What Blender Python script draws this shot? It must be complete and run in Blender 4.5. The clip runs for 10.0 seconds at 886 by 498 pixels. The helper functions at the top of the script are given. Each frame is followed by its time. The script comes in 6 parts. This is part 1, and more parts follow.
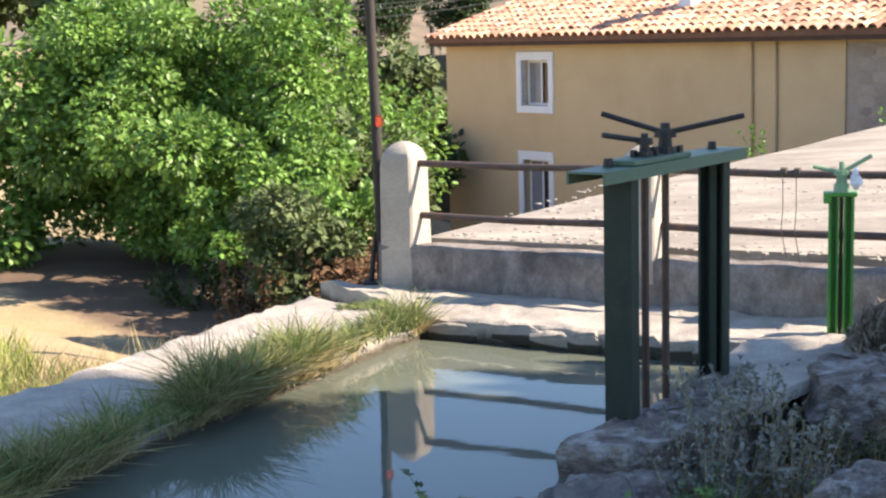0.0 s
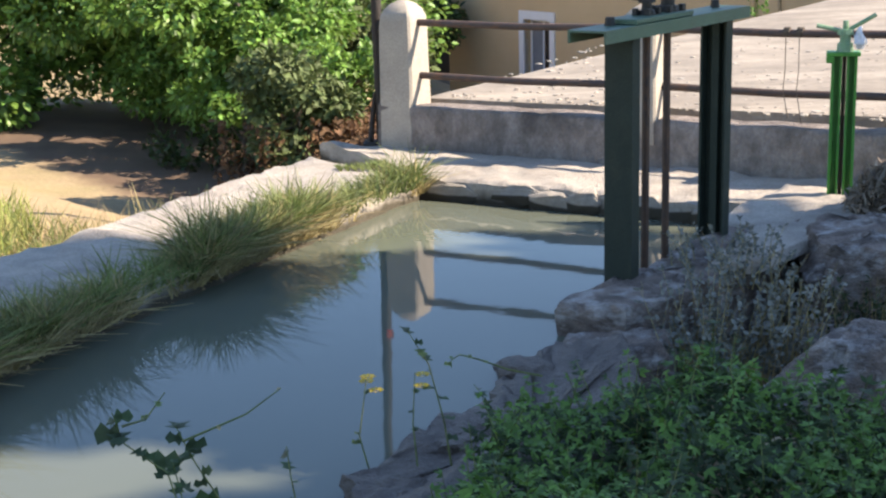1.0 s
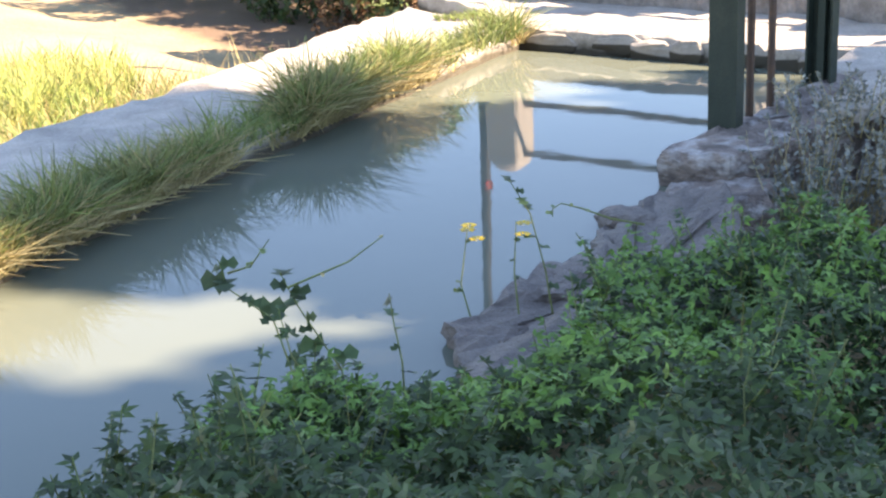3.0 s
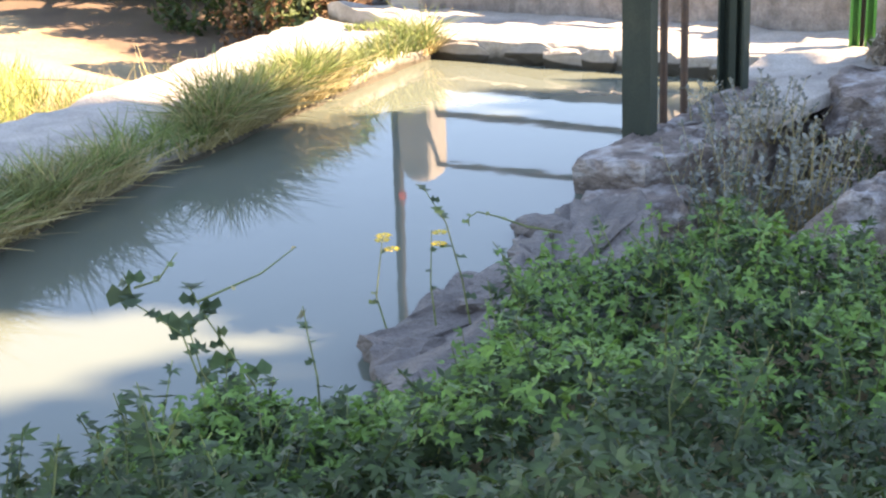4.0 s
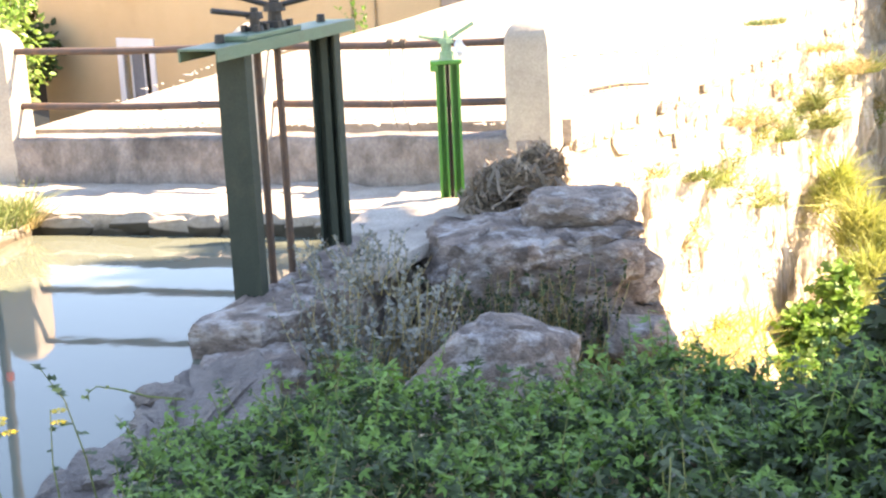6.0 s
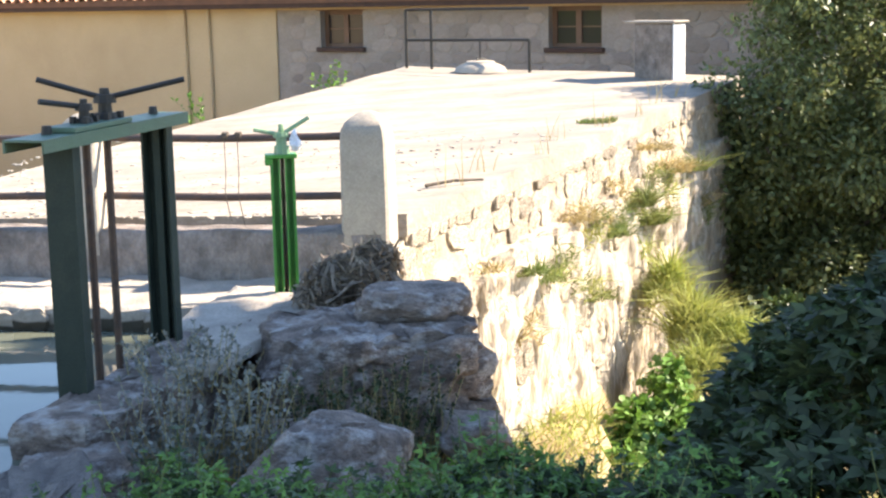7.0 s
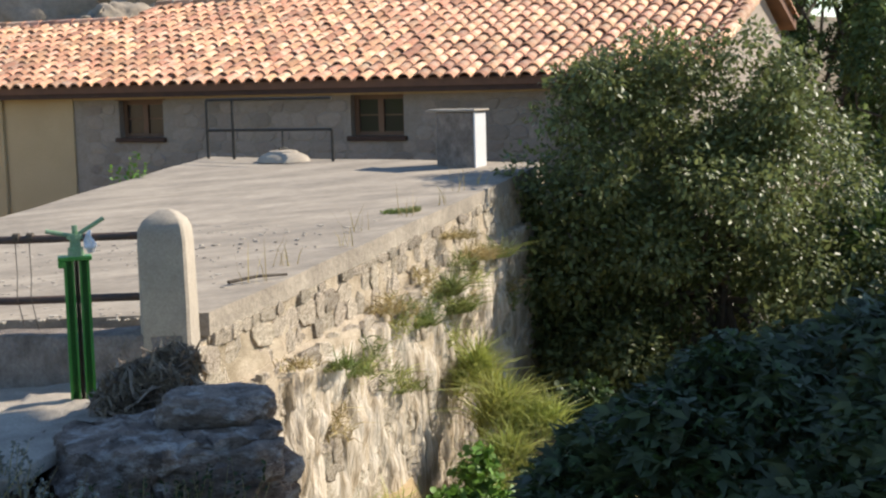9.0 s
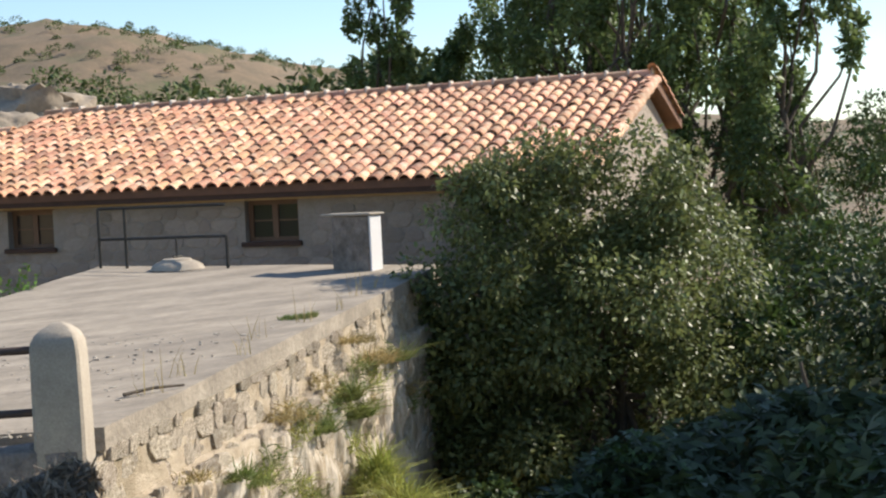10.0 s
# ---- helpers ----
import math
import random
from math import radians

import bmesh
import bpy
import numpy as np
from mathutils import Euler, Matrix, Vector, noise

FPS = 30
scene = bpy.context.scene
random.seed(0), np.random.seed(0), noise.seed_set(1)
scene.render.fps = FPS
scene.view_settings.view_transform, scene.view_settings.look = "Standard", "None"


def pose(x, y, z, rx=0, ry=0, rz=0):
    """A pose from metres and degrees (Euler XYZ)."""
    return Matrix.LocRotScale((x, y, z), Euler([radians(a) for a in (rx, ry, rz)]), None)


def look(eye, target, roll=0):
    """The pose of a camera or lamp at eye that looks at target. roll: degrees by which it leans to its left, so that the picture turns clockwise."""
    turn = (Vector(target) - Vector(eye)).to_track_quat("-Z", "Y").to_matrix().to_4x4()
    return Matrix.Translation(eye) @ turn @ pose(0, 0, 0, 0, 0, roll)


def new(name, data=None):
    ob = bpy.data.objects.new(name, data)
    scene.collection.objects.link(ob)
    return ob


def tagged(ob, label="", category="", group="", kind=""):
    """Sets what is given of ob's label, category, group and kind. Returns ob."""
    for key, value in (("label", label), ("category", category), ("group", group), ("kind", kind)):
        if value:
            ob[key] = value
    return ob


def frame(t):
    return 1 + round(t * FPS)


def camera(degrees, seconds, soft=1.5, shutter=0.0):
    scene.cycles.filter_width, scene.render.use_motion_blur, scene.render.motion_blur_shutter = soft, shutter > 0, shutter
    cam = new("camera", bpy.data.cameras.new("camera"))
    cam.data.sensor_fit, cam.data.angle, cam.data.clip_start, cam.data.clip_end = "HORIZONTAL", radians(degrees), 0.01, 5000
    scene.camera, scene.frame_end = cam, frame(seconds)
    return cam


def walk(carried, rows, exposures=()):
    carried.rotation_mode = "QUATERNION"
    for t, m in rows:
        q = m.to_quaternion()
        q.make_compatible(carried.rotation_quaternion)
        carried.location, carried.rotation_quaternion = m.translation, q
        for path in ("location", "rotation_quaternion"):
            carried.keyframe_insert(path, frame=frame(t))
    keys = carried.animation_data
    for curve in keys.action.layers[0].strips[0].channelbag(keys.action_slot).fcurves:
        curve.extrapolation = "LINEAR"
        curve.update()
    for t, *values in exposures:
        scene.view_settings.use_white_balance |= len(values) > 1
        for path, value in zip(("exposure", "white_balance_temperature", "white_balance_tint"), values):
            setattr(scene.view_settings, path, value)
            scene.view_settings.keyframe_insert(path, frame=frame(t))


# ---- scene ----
# ---------- camera ----------
cam = camera(33.75, 10.0, soft=2.3)


def stand(yaw, pitch, roll, x, y, z):
    """Camera pose from compass turn (0 = +y), tilt and lean in degrees, and its place."""
    a, b = radians(yaw), radians(pitch)
    way = Vector((math.sin(a) * math.cos(b), math.cos(a) * math.cos(b), math.sin(b)))
    return look((x, y, z), Vector((x, y, z)) + way * 5, roll)


walk(cam, [
    (0, stand(0.00, -8.21, -1.44, -0.008, -0.055, 2.017)),
    (0.5, stand(0.08, -10.92, -1.53, -0.008, -0.057, 2.014)),
    (1, stand(-0.12, -13.61, -1.44, -0.009, -0.050, 2.006)),
    (1.5, stand(-0.56, -15.90, -1.59, -0.015, -0.055, 2.003)),
    (2, stand(-1.81, -17.46, -2.18, -0.016, -0.060, 2.001)),
    (2.5, stand(-3.86, -18.82, -2.78, -0.016, -0.060, 1.995)),
    (2.7, stand(-4.41, -19.27, -2.80, -0.017, -0.056, 1.994)),
    (3.8, stand(-1.98, -18.73, -2.52, -0.036, 0.057, 1.927)),
    (4, stand(-0.71, -18.82, -2.39, -0.034, 0.066, 1.937)),
    (4.5, stand(2.19, -18.49, -1.87, -0.010, -0.005, 1.963)),
    (5, stand(7.02, -16.93, -1.30, -0.030, 0.006, 1.957)),
    (5.5, stand(10.72, -15.28, -1.74, -0.036, -0.032, 1.973)),
    (6, stand(15.30, -13.23, -2.65, -0.065, -0.031, 1.972)),
    (6.2, stand(17.54, -11.99, -2.45, -0.061, -0.031, 1.960)),
    (7.3, stand(22.38, -9.43, -1.34, 0.009, 0.019, 1.988)),
    (7.5, stand(22.82, -9.05, -1.71, 0.037, 0.036, 1.984)),
    (8, stand(24.81, -8.35, -0.61, 0.090, 0.020, 1.988)),
    (8.5, stand(27.13, -8.65, -1.24, 0.077, 0.041, 2.019)),
    (9, stand(29.44, -6.79, -1.48, 0.055, 0.080, 2.055)),
    (9.5, stand(31.32, -4.51, -2.16, 0.045, 0.092, 2.078)),
    (10, stand(33.69, -2.97, -2.60, 0.049, 0.109, 2.075)),
], exposures=[(0, 1.45, 6950, 16), (1.0, 1.33, 7000, 16), (2.0, 1.88, 7100, 17), (2.7, 2.32, 7500, 20), (3.8, 2.62, 8500, 23), (4.5, 2.78, 8900, 24), (5.5, 2.9, 9200, 25), (6.2, 2.92, 8500, 22), (7.3, 1.42, 6900, 13), (8.5, 0.74, 6800, 11), (10.0, 0.60, 6750, 11)])

# ---------- sky and sun ----------
SUN_AZ, SUN_EL = 99.0, 36.0          # compass angle from +y towards +x, height
world = bpy.data.worlds.new("world")
scene.world = world
world.use_nodes = True
wn = world.node_tree
sky = wn.nodes.new("ShaderNodeTexSky")
sky.sky_type, sky.sun_disc = "NISHITA", False
sky.sun_elevation, sky.sun_rotation = radians(SUN_EL), radians(SUN_AZ)
sky.air_density, sky.dust_density, sky.ozone_density = 1.0, 0.0, 4.0
wn.nodes["Background"].inputs[1].default_value = 0.125
wn.links.new(sky.outputs[0], wn.nodes["Background"].inputs[0])
sun_data = bpy.data.lights.new("sun", "SUN")
sun_data.energy, sun_data.angle, sun_data.color = 5.0, radians(0.6), (1.0, 0.93, 0.82)
sun = new("sun", sun_data)
sa, se = radians(SUN_AZ), radians(SUN_EL)
sun.matrix_world = look(Vector((math.sin(sa) * math.cos(se), math.cos(sa) * math.cos(se), math.sin(se))) * 50, (0, 0, 0))

# ---------- materials ----------
def mat(name, a, b, rough=0.85, scale=6.0, fine=60.0, bump=0.25, c=None, cscale=1.2, metal=0.0, spec=0.4, vary=0.0, island=False, stretch=(1, 1, 1), contrast=0.2, transl=0.0, cmix=0.6, coarse=0.0):
    """Two-scale mottled surface: a and b mixed by noise, patches of c, fine grain in the relief."""
    m = bpy.data.materials.new(name)
    m.use_nodes = True
    nt = m.node_tree
    N, L = nt.nodes, nt.links
    bs = N["Principled BSDF"]
    bs.inputs["Roughness"].default_value = rough
    bs.inputs["Metallic"].default_value = metal
    bs.inputs["Specular IOR Level"].default_value = spec
    co = N.new("ShaderNodeTexCoord")
    mp = N.new("ShaderNodeMapping")
    mp.inputs["Scale"].default_value = stretch
    L.new(co.outputs["Object"], mp.inputs["Vector"])

    def nz(s, detail=5.0, rg=0.6):
        n = N.new("ShaderNodeTexNoise")
        n.inputs["Scale"].default_value, n.inputs["Detail"].default_value, n.inputs["Roughness"].default_value = s, detail, rg
        L.new(mp.outputs[0], n.inputs["Vector"])
        return n.outputs["Fac"]

    def ramp(fac, lo, hi):
        r = N.new("ShaderNodeMapRange")
        r.inputs["From Min"].default_value, r.inputs["From Max"].default_value = lo, hi
        L.new(fac, r.inputs["Value"])
        return r.outputs[0]

    def mix(fac, x, y, mode="MIX"):
        k = N.new("ShaderNodeMix")
        k.data_type, k.blend_type = "RGBA", mode
        for val, sock in ((fac, k.inputs["Factor"]), (x, k.inputs["A"]), (y, k.inputs["B"])):
            if isinstance(val, (int, float)):
                sock.default_value = val
            elif isinstance(val, tuple):
                sock.default_value = (*val, 1) if len(val) == 3 else val
            else:
                L.new(val, sock)
        return k.outputs["Result"]

    mid = nz(scale)
    col = mix(ramp(mid, 0.5 - contrast, 0.5 + contrast), a, b)
    if c:
        col = mix(ramp(nz(cscale, 4.0), 0.5, 0.5 + contrast * 1.2), col, mix(cmix, col, c))
    grain = nz(fine, 3.0, 0.7)
    g = N.new("ShaderNodeMapRange")
    g.inputs["From Min"].default_value, g.inputs["From Max"].default_value = 0.25, 0.75
    g.inputs["To Min"].default_value, g.inputs["To Max"].default_value = 0.78, 1.2
    L.new(grain, g.inputs["Value"])
    gr = N.new("ShaderNodeCombineColor")
    for i in range(3):
        L.new(g.outputs[0], gr.inputs[i])
    col = mix(1.0, col, gr.outputs[0], "MULTIPLY")
    if vary:
        if island:
            rnd = N.new("ShaderNodeNewGeometry").outputs["Random Per Island"]
        else:
            rnd = N.new("ShaderNodeObjectInfo").outputs["Random"]
        hs = N.new("ShaderNodeHueSaturation")
        v = N.new("ShaderNodeMapRange")
        v.inputs["To Min"].default_value, v.inputs["To Max"].default_value = 1 - vary, 1 + vary
        L.new(rnd, v.inputs["Value"])
        L.new(v.outputs[0], hs.inputs["Value"])
        h = N.new("ShaderNodeMath")
        h.operation = "MULTIPLY_ADD"
        wr = N.new("ShaderNodeMath")
        wr.operation = "PINGPONG"
        wr.inputs[1].default_value = 0.13
        L.new(rnd, wr.inputs[0])
        L.new(wr.outputs[0], h.inputs[0])
        h.inputs[1].default_value, h.inputs[2].default_value = vary * 0.35, 0.5 - vary * 0.02
        L.new(h.outputs[0], hs.inputs["Hue"])
        L.new(col, hs.inputs["Color"])
        col = hs.outputs[0]
    L.new(col, bs.inputs["Base Color"])
    if bump:
        ad = N.new("ShaderNodeMath")
        ad.operation = "MULTIPLY_ADD"
        L.new(mid, ad.inputs[0])
        ad.inputs[1].default_value = 2.0 + coarse
        L.new(grain, ad.inputs[2])
        bm_ = N.new("ShaderNodeBump")
        bm_.inputs["Strength"].default_value, bm_.inputs["Distance"].default_value = bump, 0.02
        L.new(ad.outputs[0], bm_.inputs["Height"])
        L.new(bm_.outputs[0], bs.inputs["Normal"])
    if transl:
        tr = N.new("ShaderNodeBsdfTranslucent")
        L.new(col, tr.inputs["Color"])
        ms = N.new("ShaderNodeMixShader")
        ms.inputs[0].default_value = transl
        L.new(bs.outputs[0], ms.inputs[1])
        L.new(tr.outputs[0], ms.inputs[2])
        L.new(ms.outputs[0], N["Material Output"].inputs["Surface"])
    return m


M_GROUND = mat("dry_earth", (0.42, 0.31, 0.17), (0.30, 0.22, 0.12), 0.95, 1.3, 25, 0.5, c=(0.22, 0.22, 0.07), cscale=0.5)
M_HILL = mat("dry_hillside", (0.24, 0.17, 0.105), (0.14, 0.11, 0.07), 0.95, 0.35, 3, 0.5, c=(0.10, 0.115, 0.05), cscale=0.12, cmix=0.8)
M_CONC = mat("weathered_concrete", (0.52, 0.455, 0.37), (0.36, 0.31, 0.25), 0.92, 4.5, 60, 0.8, c=(0.20, 0.18, 0.15), cscale=1.6)
M_SLAB = mat("tank_concrete", (0.39, 0.335, 0.265), (0.24, 0.205, 0.162), 0.93, 2.6, 22, 0.6, c=(0.20, 0.172, 0.14), cscale=0.9, contrast=0.17, stretch=(0.4, 1.3, 1))
M_PARAPET = mat("dirty_render", (0.34, 0.285, 0.24), (0.165, 0.135, 0.112), 0.94, 6.0, 45, 1.1, c=(0.085, 0.07, 0.058), cscale=2.4, stretch=(1, 1, 0.75), contrast=0.15, cmix=0.75)
M_PILLAR = mat("pale_render", (0.43, 0.375, 0.30), (0.33, 0.285, 0.23), 0.92, 3.5, 80, 0.25, c=(0.27, 0.23, 0.19), cscale=1.8)
M_STONE = mat("limestone", (0.68, 0.60, 0.49), (0.40, 0.315, 0.22), 0.93, 9.0, 50, 1.0, c=(0.24, 0.18, 0.115), cscale=4.0, vary=0.25, cmix=0.75)
M_MORTAR = mat("old_mortar", (0.55, 0.46, 0.34), (0.38, 0.30, 0.21), 0.95, 6.0, 60, 0.9, c=(0.22, 0.18, 0.11), cscale=1.5)
M_ROCK = mat("grey_boulder", (0.31, 0.24, 0.19), (0.135, 0.103, 0.082), 0.93, 6.0, 38, 1.3, c=(0.50, 0.455, 0.405), cscale=7.0, stretch=(1, 1, 1.8), contrast=0.12, cmix=0.8)
M_RAIL = mat("rusty_pipe", (0.10, 0.065, 0.05), (0.06, 0.045, 0.04), 0.7, 14, 120, 0.2, c=(0.16, 0.08, 0.04), cscale=8)
M_GATE = mat("dark_green_paint", (0.026, 0.035, 0.025), (0.035, 0.045, 0.032), 0.7, 9, 90, 0.12, spec=0.25, c=(0.07, 0.07, 0.045), cscale=5, cmix=0.5)
M_BEAM = mat("mid_green_paint", (0.075, 0.130, 0.080), (0.09, 0.15, 0.095), 0.5, 9, 90, 0.12, c=(0.08, 0.09, 0.06), cscale=5, cmix=0.5)
M_LIME = mat("bright_green_paint", (0.058, 0.24, 0.034), (0.075, 0.30, 0.045), 0.36, 9, 90, 0.12, c=(0.05, 0.12, 0.05), cscale=6)
M_PALEGREEN = mat("faded_green_paint", (0.17, 0.32, 0.15), (0.25, 0.36, 0.22), 0.5, 14, 90, 0.2, c=(0.34, 0.36, 0.30), cscale=9)
M_IRON = mat("dark_iron", (0.030, 0.032, 0.030), (0.05, 0.045, 0.04), 0.55, 20, 120, 0.25, metal=0.5)
M_ROD = mat("rusty_rod", (0.11, 0.06, 0.035), (0.06, 0.04, 0.03), 0.7, 20, 120, 0.2)
M_POLE = mat("tarred_pole", (0.045, 0.035, 0.028), (0.03, 0.025, 0.02), 0.8, 8, 90, 0.3, stretch=(1, 1, 0.1))
M_RENDER = mat("ochre_render", (0.56, 0.415, 0.245), (0.51, 0.375, 0.215), 0.93, 1.2, 60, 0.12, c=(0.42, 0.30, 0.17), cscale=0.5)
M_WSTONE = mat("facade_stone", (0.38, 0.31, 0.255), (0.31, 0.25, 0.205), 0.93, 5.0, 40, 0.5, vary=0.18)
M_WMORT = mat("facade_mortar", (0.36, 0.30, 0.25), (0.30, 0.25, 0.2), 0.95, 6.0, 50, 0.5)
M_WHITE = mat("white_paint_and_lit_face", (0.74, 0.74, 0.74), (0.68, 0.68, 0.69), 0.8, 5, 60, 0.08)
M_FASCIA = mat("dark_timber", (0.085, 0.045, 0.03), (0.055, 0.03, 0.022), 0.8, 6, 50, 0.2, stretch=(1, 1, 1))
M_WOOD = mat("brown_window_wood", (0.19, 0.10, 0.055), (0.14, 0.073, 0.04), 0.6, 10, 80, 0.15, stretch=(1, 1, 0.2))
M_TILE = mat("clay_tile", (0.62, 0.345, 0.22), (0.50, 0.225, 0.125), 0.85, 9, 60, 0.3, c=(0.82, 0.66, 0.49), cscale=3.6, vary=0.42, cmix=0.85)
M_TILEJ = mat("clay_tile_far", (0.62, 0.345, 0.22), (0.50, 0.225, 0.125), 0.85, 9, 60, 0.3, c=(0.82, 0.66, 0.49), cscale=3.6, vary=0.42, island=True, cmix=0.7)
M_DECK = mat("roof_bed", (0.20, 0.10, 0.06), (0.14, 0.075, 0.05), 0.95, 5, 40, 0.2)
M_BARK = mat("bark", (0.12, 0.095, 0.07), (0.07, 0.055, 0.042), 0.95, 7, 50, 0.7, stretch=(1, 1, 0.25))
M_LEAF_TREE = mat("walnut_leaf", (0.20, 0.33, 0.065), (0.12, 0.22, 0.04), 0.45, 0.8, 20, 0.0, vary=0.5, island=True, transl=0.3)
M_LEAF_EVERGREEN = mat("evergreen_leaf", (0.20, 0.225, 0.083), (0.125, 0.15, 0.054), 0.42, 0.8, 20, 0.0, vary=0.45, island=True, transl=0.34)
M_LEAF_BUSH = mat("bush_leaf", (0.075, 0.098, 0.038), (0.048, 0.066, 0.026), 0.6, 0.8, 20, 0.0, vary=0.45, island=True, transl=0.22)
M_LEAF_VINE = mat("vine_leaf", (0.064, 0.104, 0.028), (0.040, 0.068, 0.019), 0.5, 1.2, 20, 0.0, vary=0.4, island=True, transl=0.25)
M_LEAF_POPLAR = mat("poplar_leaf", (0.18, 0.24, 0.085), (0.11, 0.16, 0.055), 0.5, 0.4, 10, 0.0, vary=0.4, island=True, transl=0.4)
M_LEAF_FAR = mat("far_scrub_leaf", (0.13, 0.165, 0.055), (0.085, 0.115, 0.04), 0.7, 0.3, 5, 0.0, vary=0.4, island=True, transl=0.2)
M_GRASS = mat("bank_grass", (0.125, 0.19, 0.045), (0.25, 0.245, 0.09), 0.6, 2.5, 20, 0.0, vary=0.4, island=True, transl=0.3)
M_STRAW = mat("dry_grass", (0.46, 0.36, 0.17), (0.34, 0.27, 0.12), 0.8, 2.5, 20, 0.0, vary=0.35, island=True, transl=0.2)
M_SAGE = mat("grey_sage_leaf", (0.29, 0.29, 0.24), (0.20, 0.205, 0.17), 0.8, 3, 20, 0.0, vary=0.3, island=True, transl=0.15)
M_LEAF_FRESH = mat("fresh_shoot_leaf", (0.17, 0.30, 0.052), (0.11, 0.22, 0.04), 0.5, 1.2, 20, 0.0, vary=0.35, island=True, transl=0.3)
M_SHORE = mat("shore_rock", (0.20, 0.16, 0.128), (0.105, 0.085, 0.068), 0.6, 6, 40, 1.0, c=(0.30, 0.25, 0.205), cscale=3, stretch=(1, 1, 2))
M_CRUST = mat("lime_crust", (0.66, 0.59, 0.49), (0.36, 0.28, 0.19), 0.93, 9.0, 45, 0.9, c=(0.22, 0.17, 0.105), cscale=4.5, stretch=(1.3, 1.3, 0.2), contrast=0.16, cmix=0.8)
M_FLAKE = mat("mortar_flake", (0.46, 0.41, 0.345), (0.36, 0.315, 0.26), 0.95, 10, 60, 0.3, vary=0.25, island=True)
M_LEAF_RUST = mat("withered_leaf", (0.20, 0.105, 0.05), (0.12, 0.07, 0.035), 0.8, 3, 20, 0.0, vary=0.4, island=True, transl=0.2)
M_PALEMORT = mat("pale_mortar", (0.62, 0.57, 0.50), (0.5, 0.45, 0.4), 0.95, 10, 60, 0.3)
M_RGRASS = mat("ravine_grass_blade", (0.30, 0.36, 0.08), (0.42, 0.40, 0.13), 0.6, 2.5, 20, 0.0, vary=0.35, island=True, transl=0.3)
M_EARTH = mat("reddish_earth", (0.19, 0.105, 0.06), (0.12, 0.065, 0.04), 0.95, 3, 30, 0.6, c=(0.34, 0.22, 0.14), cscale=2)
M_CRAG = mat("pale_crag", (0.36, 0.30, 0.23), (0.21, 0.175, 0.135), 0.95, 0.9, 8, 0.9, c=(0.16, 0.15, 0.1), cscale=0.5)
M_NET = mat("dark_net", (0.02, 0.028, 0.024), (0.03, 0.036, 0.03), 0.9, 3, 40, 0.1)
M_DRYROOT = mat("dry_root", (0.36, 0.29, 0.215), (0.22, 0.17, 0.125), 0.85, 3, 30, 0.0, vary=0.35, island=True)
M_FLOWER = mat("yellow_petal", (0.75, 0.50, 0.02), (0.65, 0.42, 0.02), 0.6, 20, 60, 0.0)
M_ORANGE = mat("orange_plastic", (0.80, 0.13, 0.04), (0.7, 0.1, 0.04), 0.5, 20, 60, 0.0)


def water_material():
    m = bpy.data.materials.new("milky_water")
    m.use_nodes = True
    N, L = m.node_tree.nodes, m.node_tree.links
    bs = N["Principled BSDF"]
    bs.inputs["Roughness"].default_value, bs.inputs["IOR"].default_value = 0.03, 1.36
    n = N.new("ShaderNodeTexNoise")
    n.inputs["Scale"].default_value, n.inputs["Detail"].default_value = 0.7, 4
    co = N.new("ShaderNodeTexCoord")
    L.new(co.outputs["Object"], n.inputs["Vector"])
    k = N.new("ShaderNodeMix")
    k.data_type = "RGBA"
    k.inputs["A"].default_value, k.inputs["B"].default_value = (0.112, 0.127, 0.095, 1), (0.14, 0.15, 0.11, 1)
    L.new(n.outputs[0], k.inputs["Factor"])
    L.new(k.outputs["Result"], bs.inputs["Base Color"])
    w = N.new("ShaderNodeTexNoise")
    w.inputs["Scale"].default_value, w.inputs["Detail"].default_value = 5.0, 2
    L.new(co.outputs["Object"], w.inputs["Vector"])
    b = N.new("ShaderNodeBump")
    b.inputs["Strength"].default_value, b.inputs["Distance"].default_value = 0.05, 0.01
    L.new(w.outputs[0], b.inputs["Height"])
    L.new(b.outputs[0], bs.inputs["Normal"])
    return m


def glass_material():
    m = bpy.data.materials.new("window_glass")
    m.use_nodes = True
    bs = m.node_tree.nodes["Principled BSDF"]
    bs.inputs["Base Color"].default_value = (0.045, 0.035, 0.03, 1)
    bs.inputs["Roughness"].default_value = 0.12
    return m


M_WATER, M_GLASS = water_material(), glass_material()


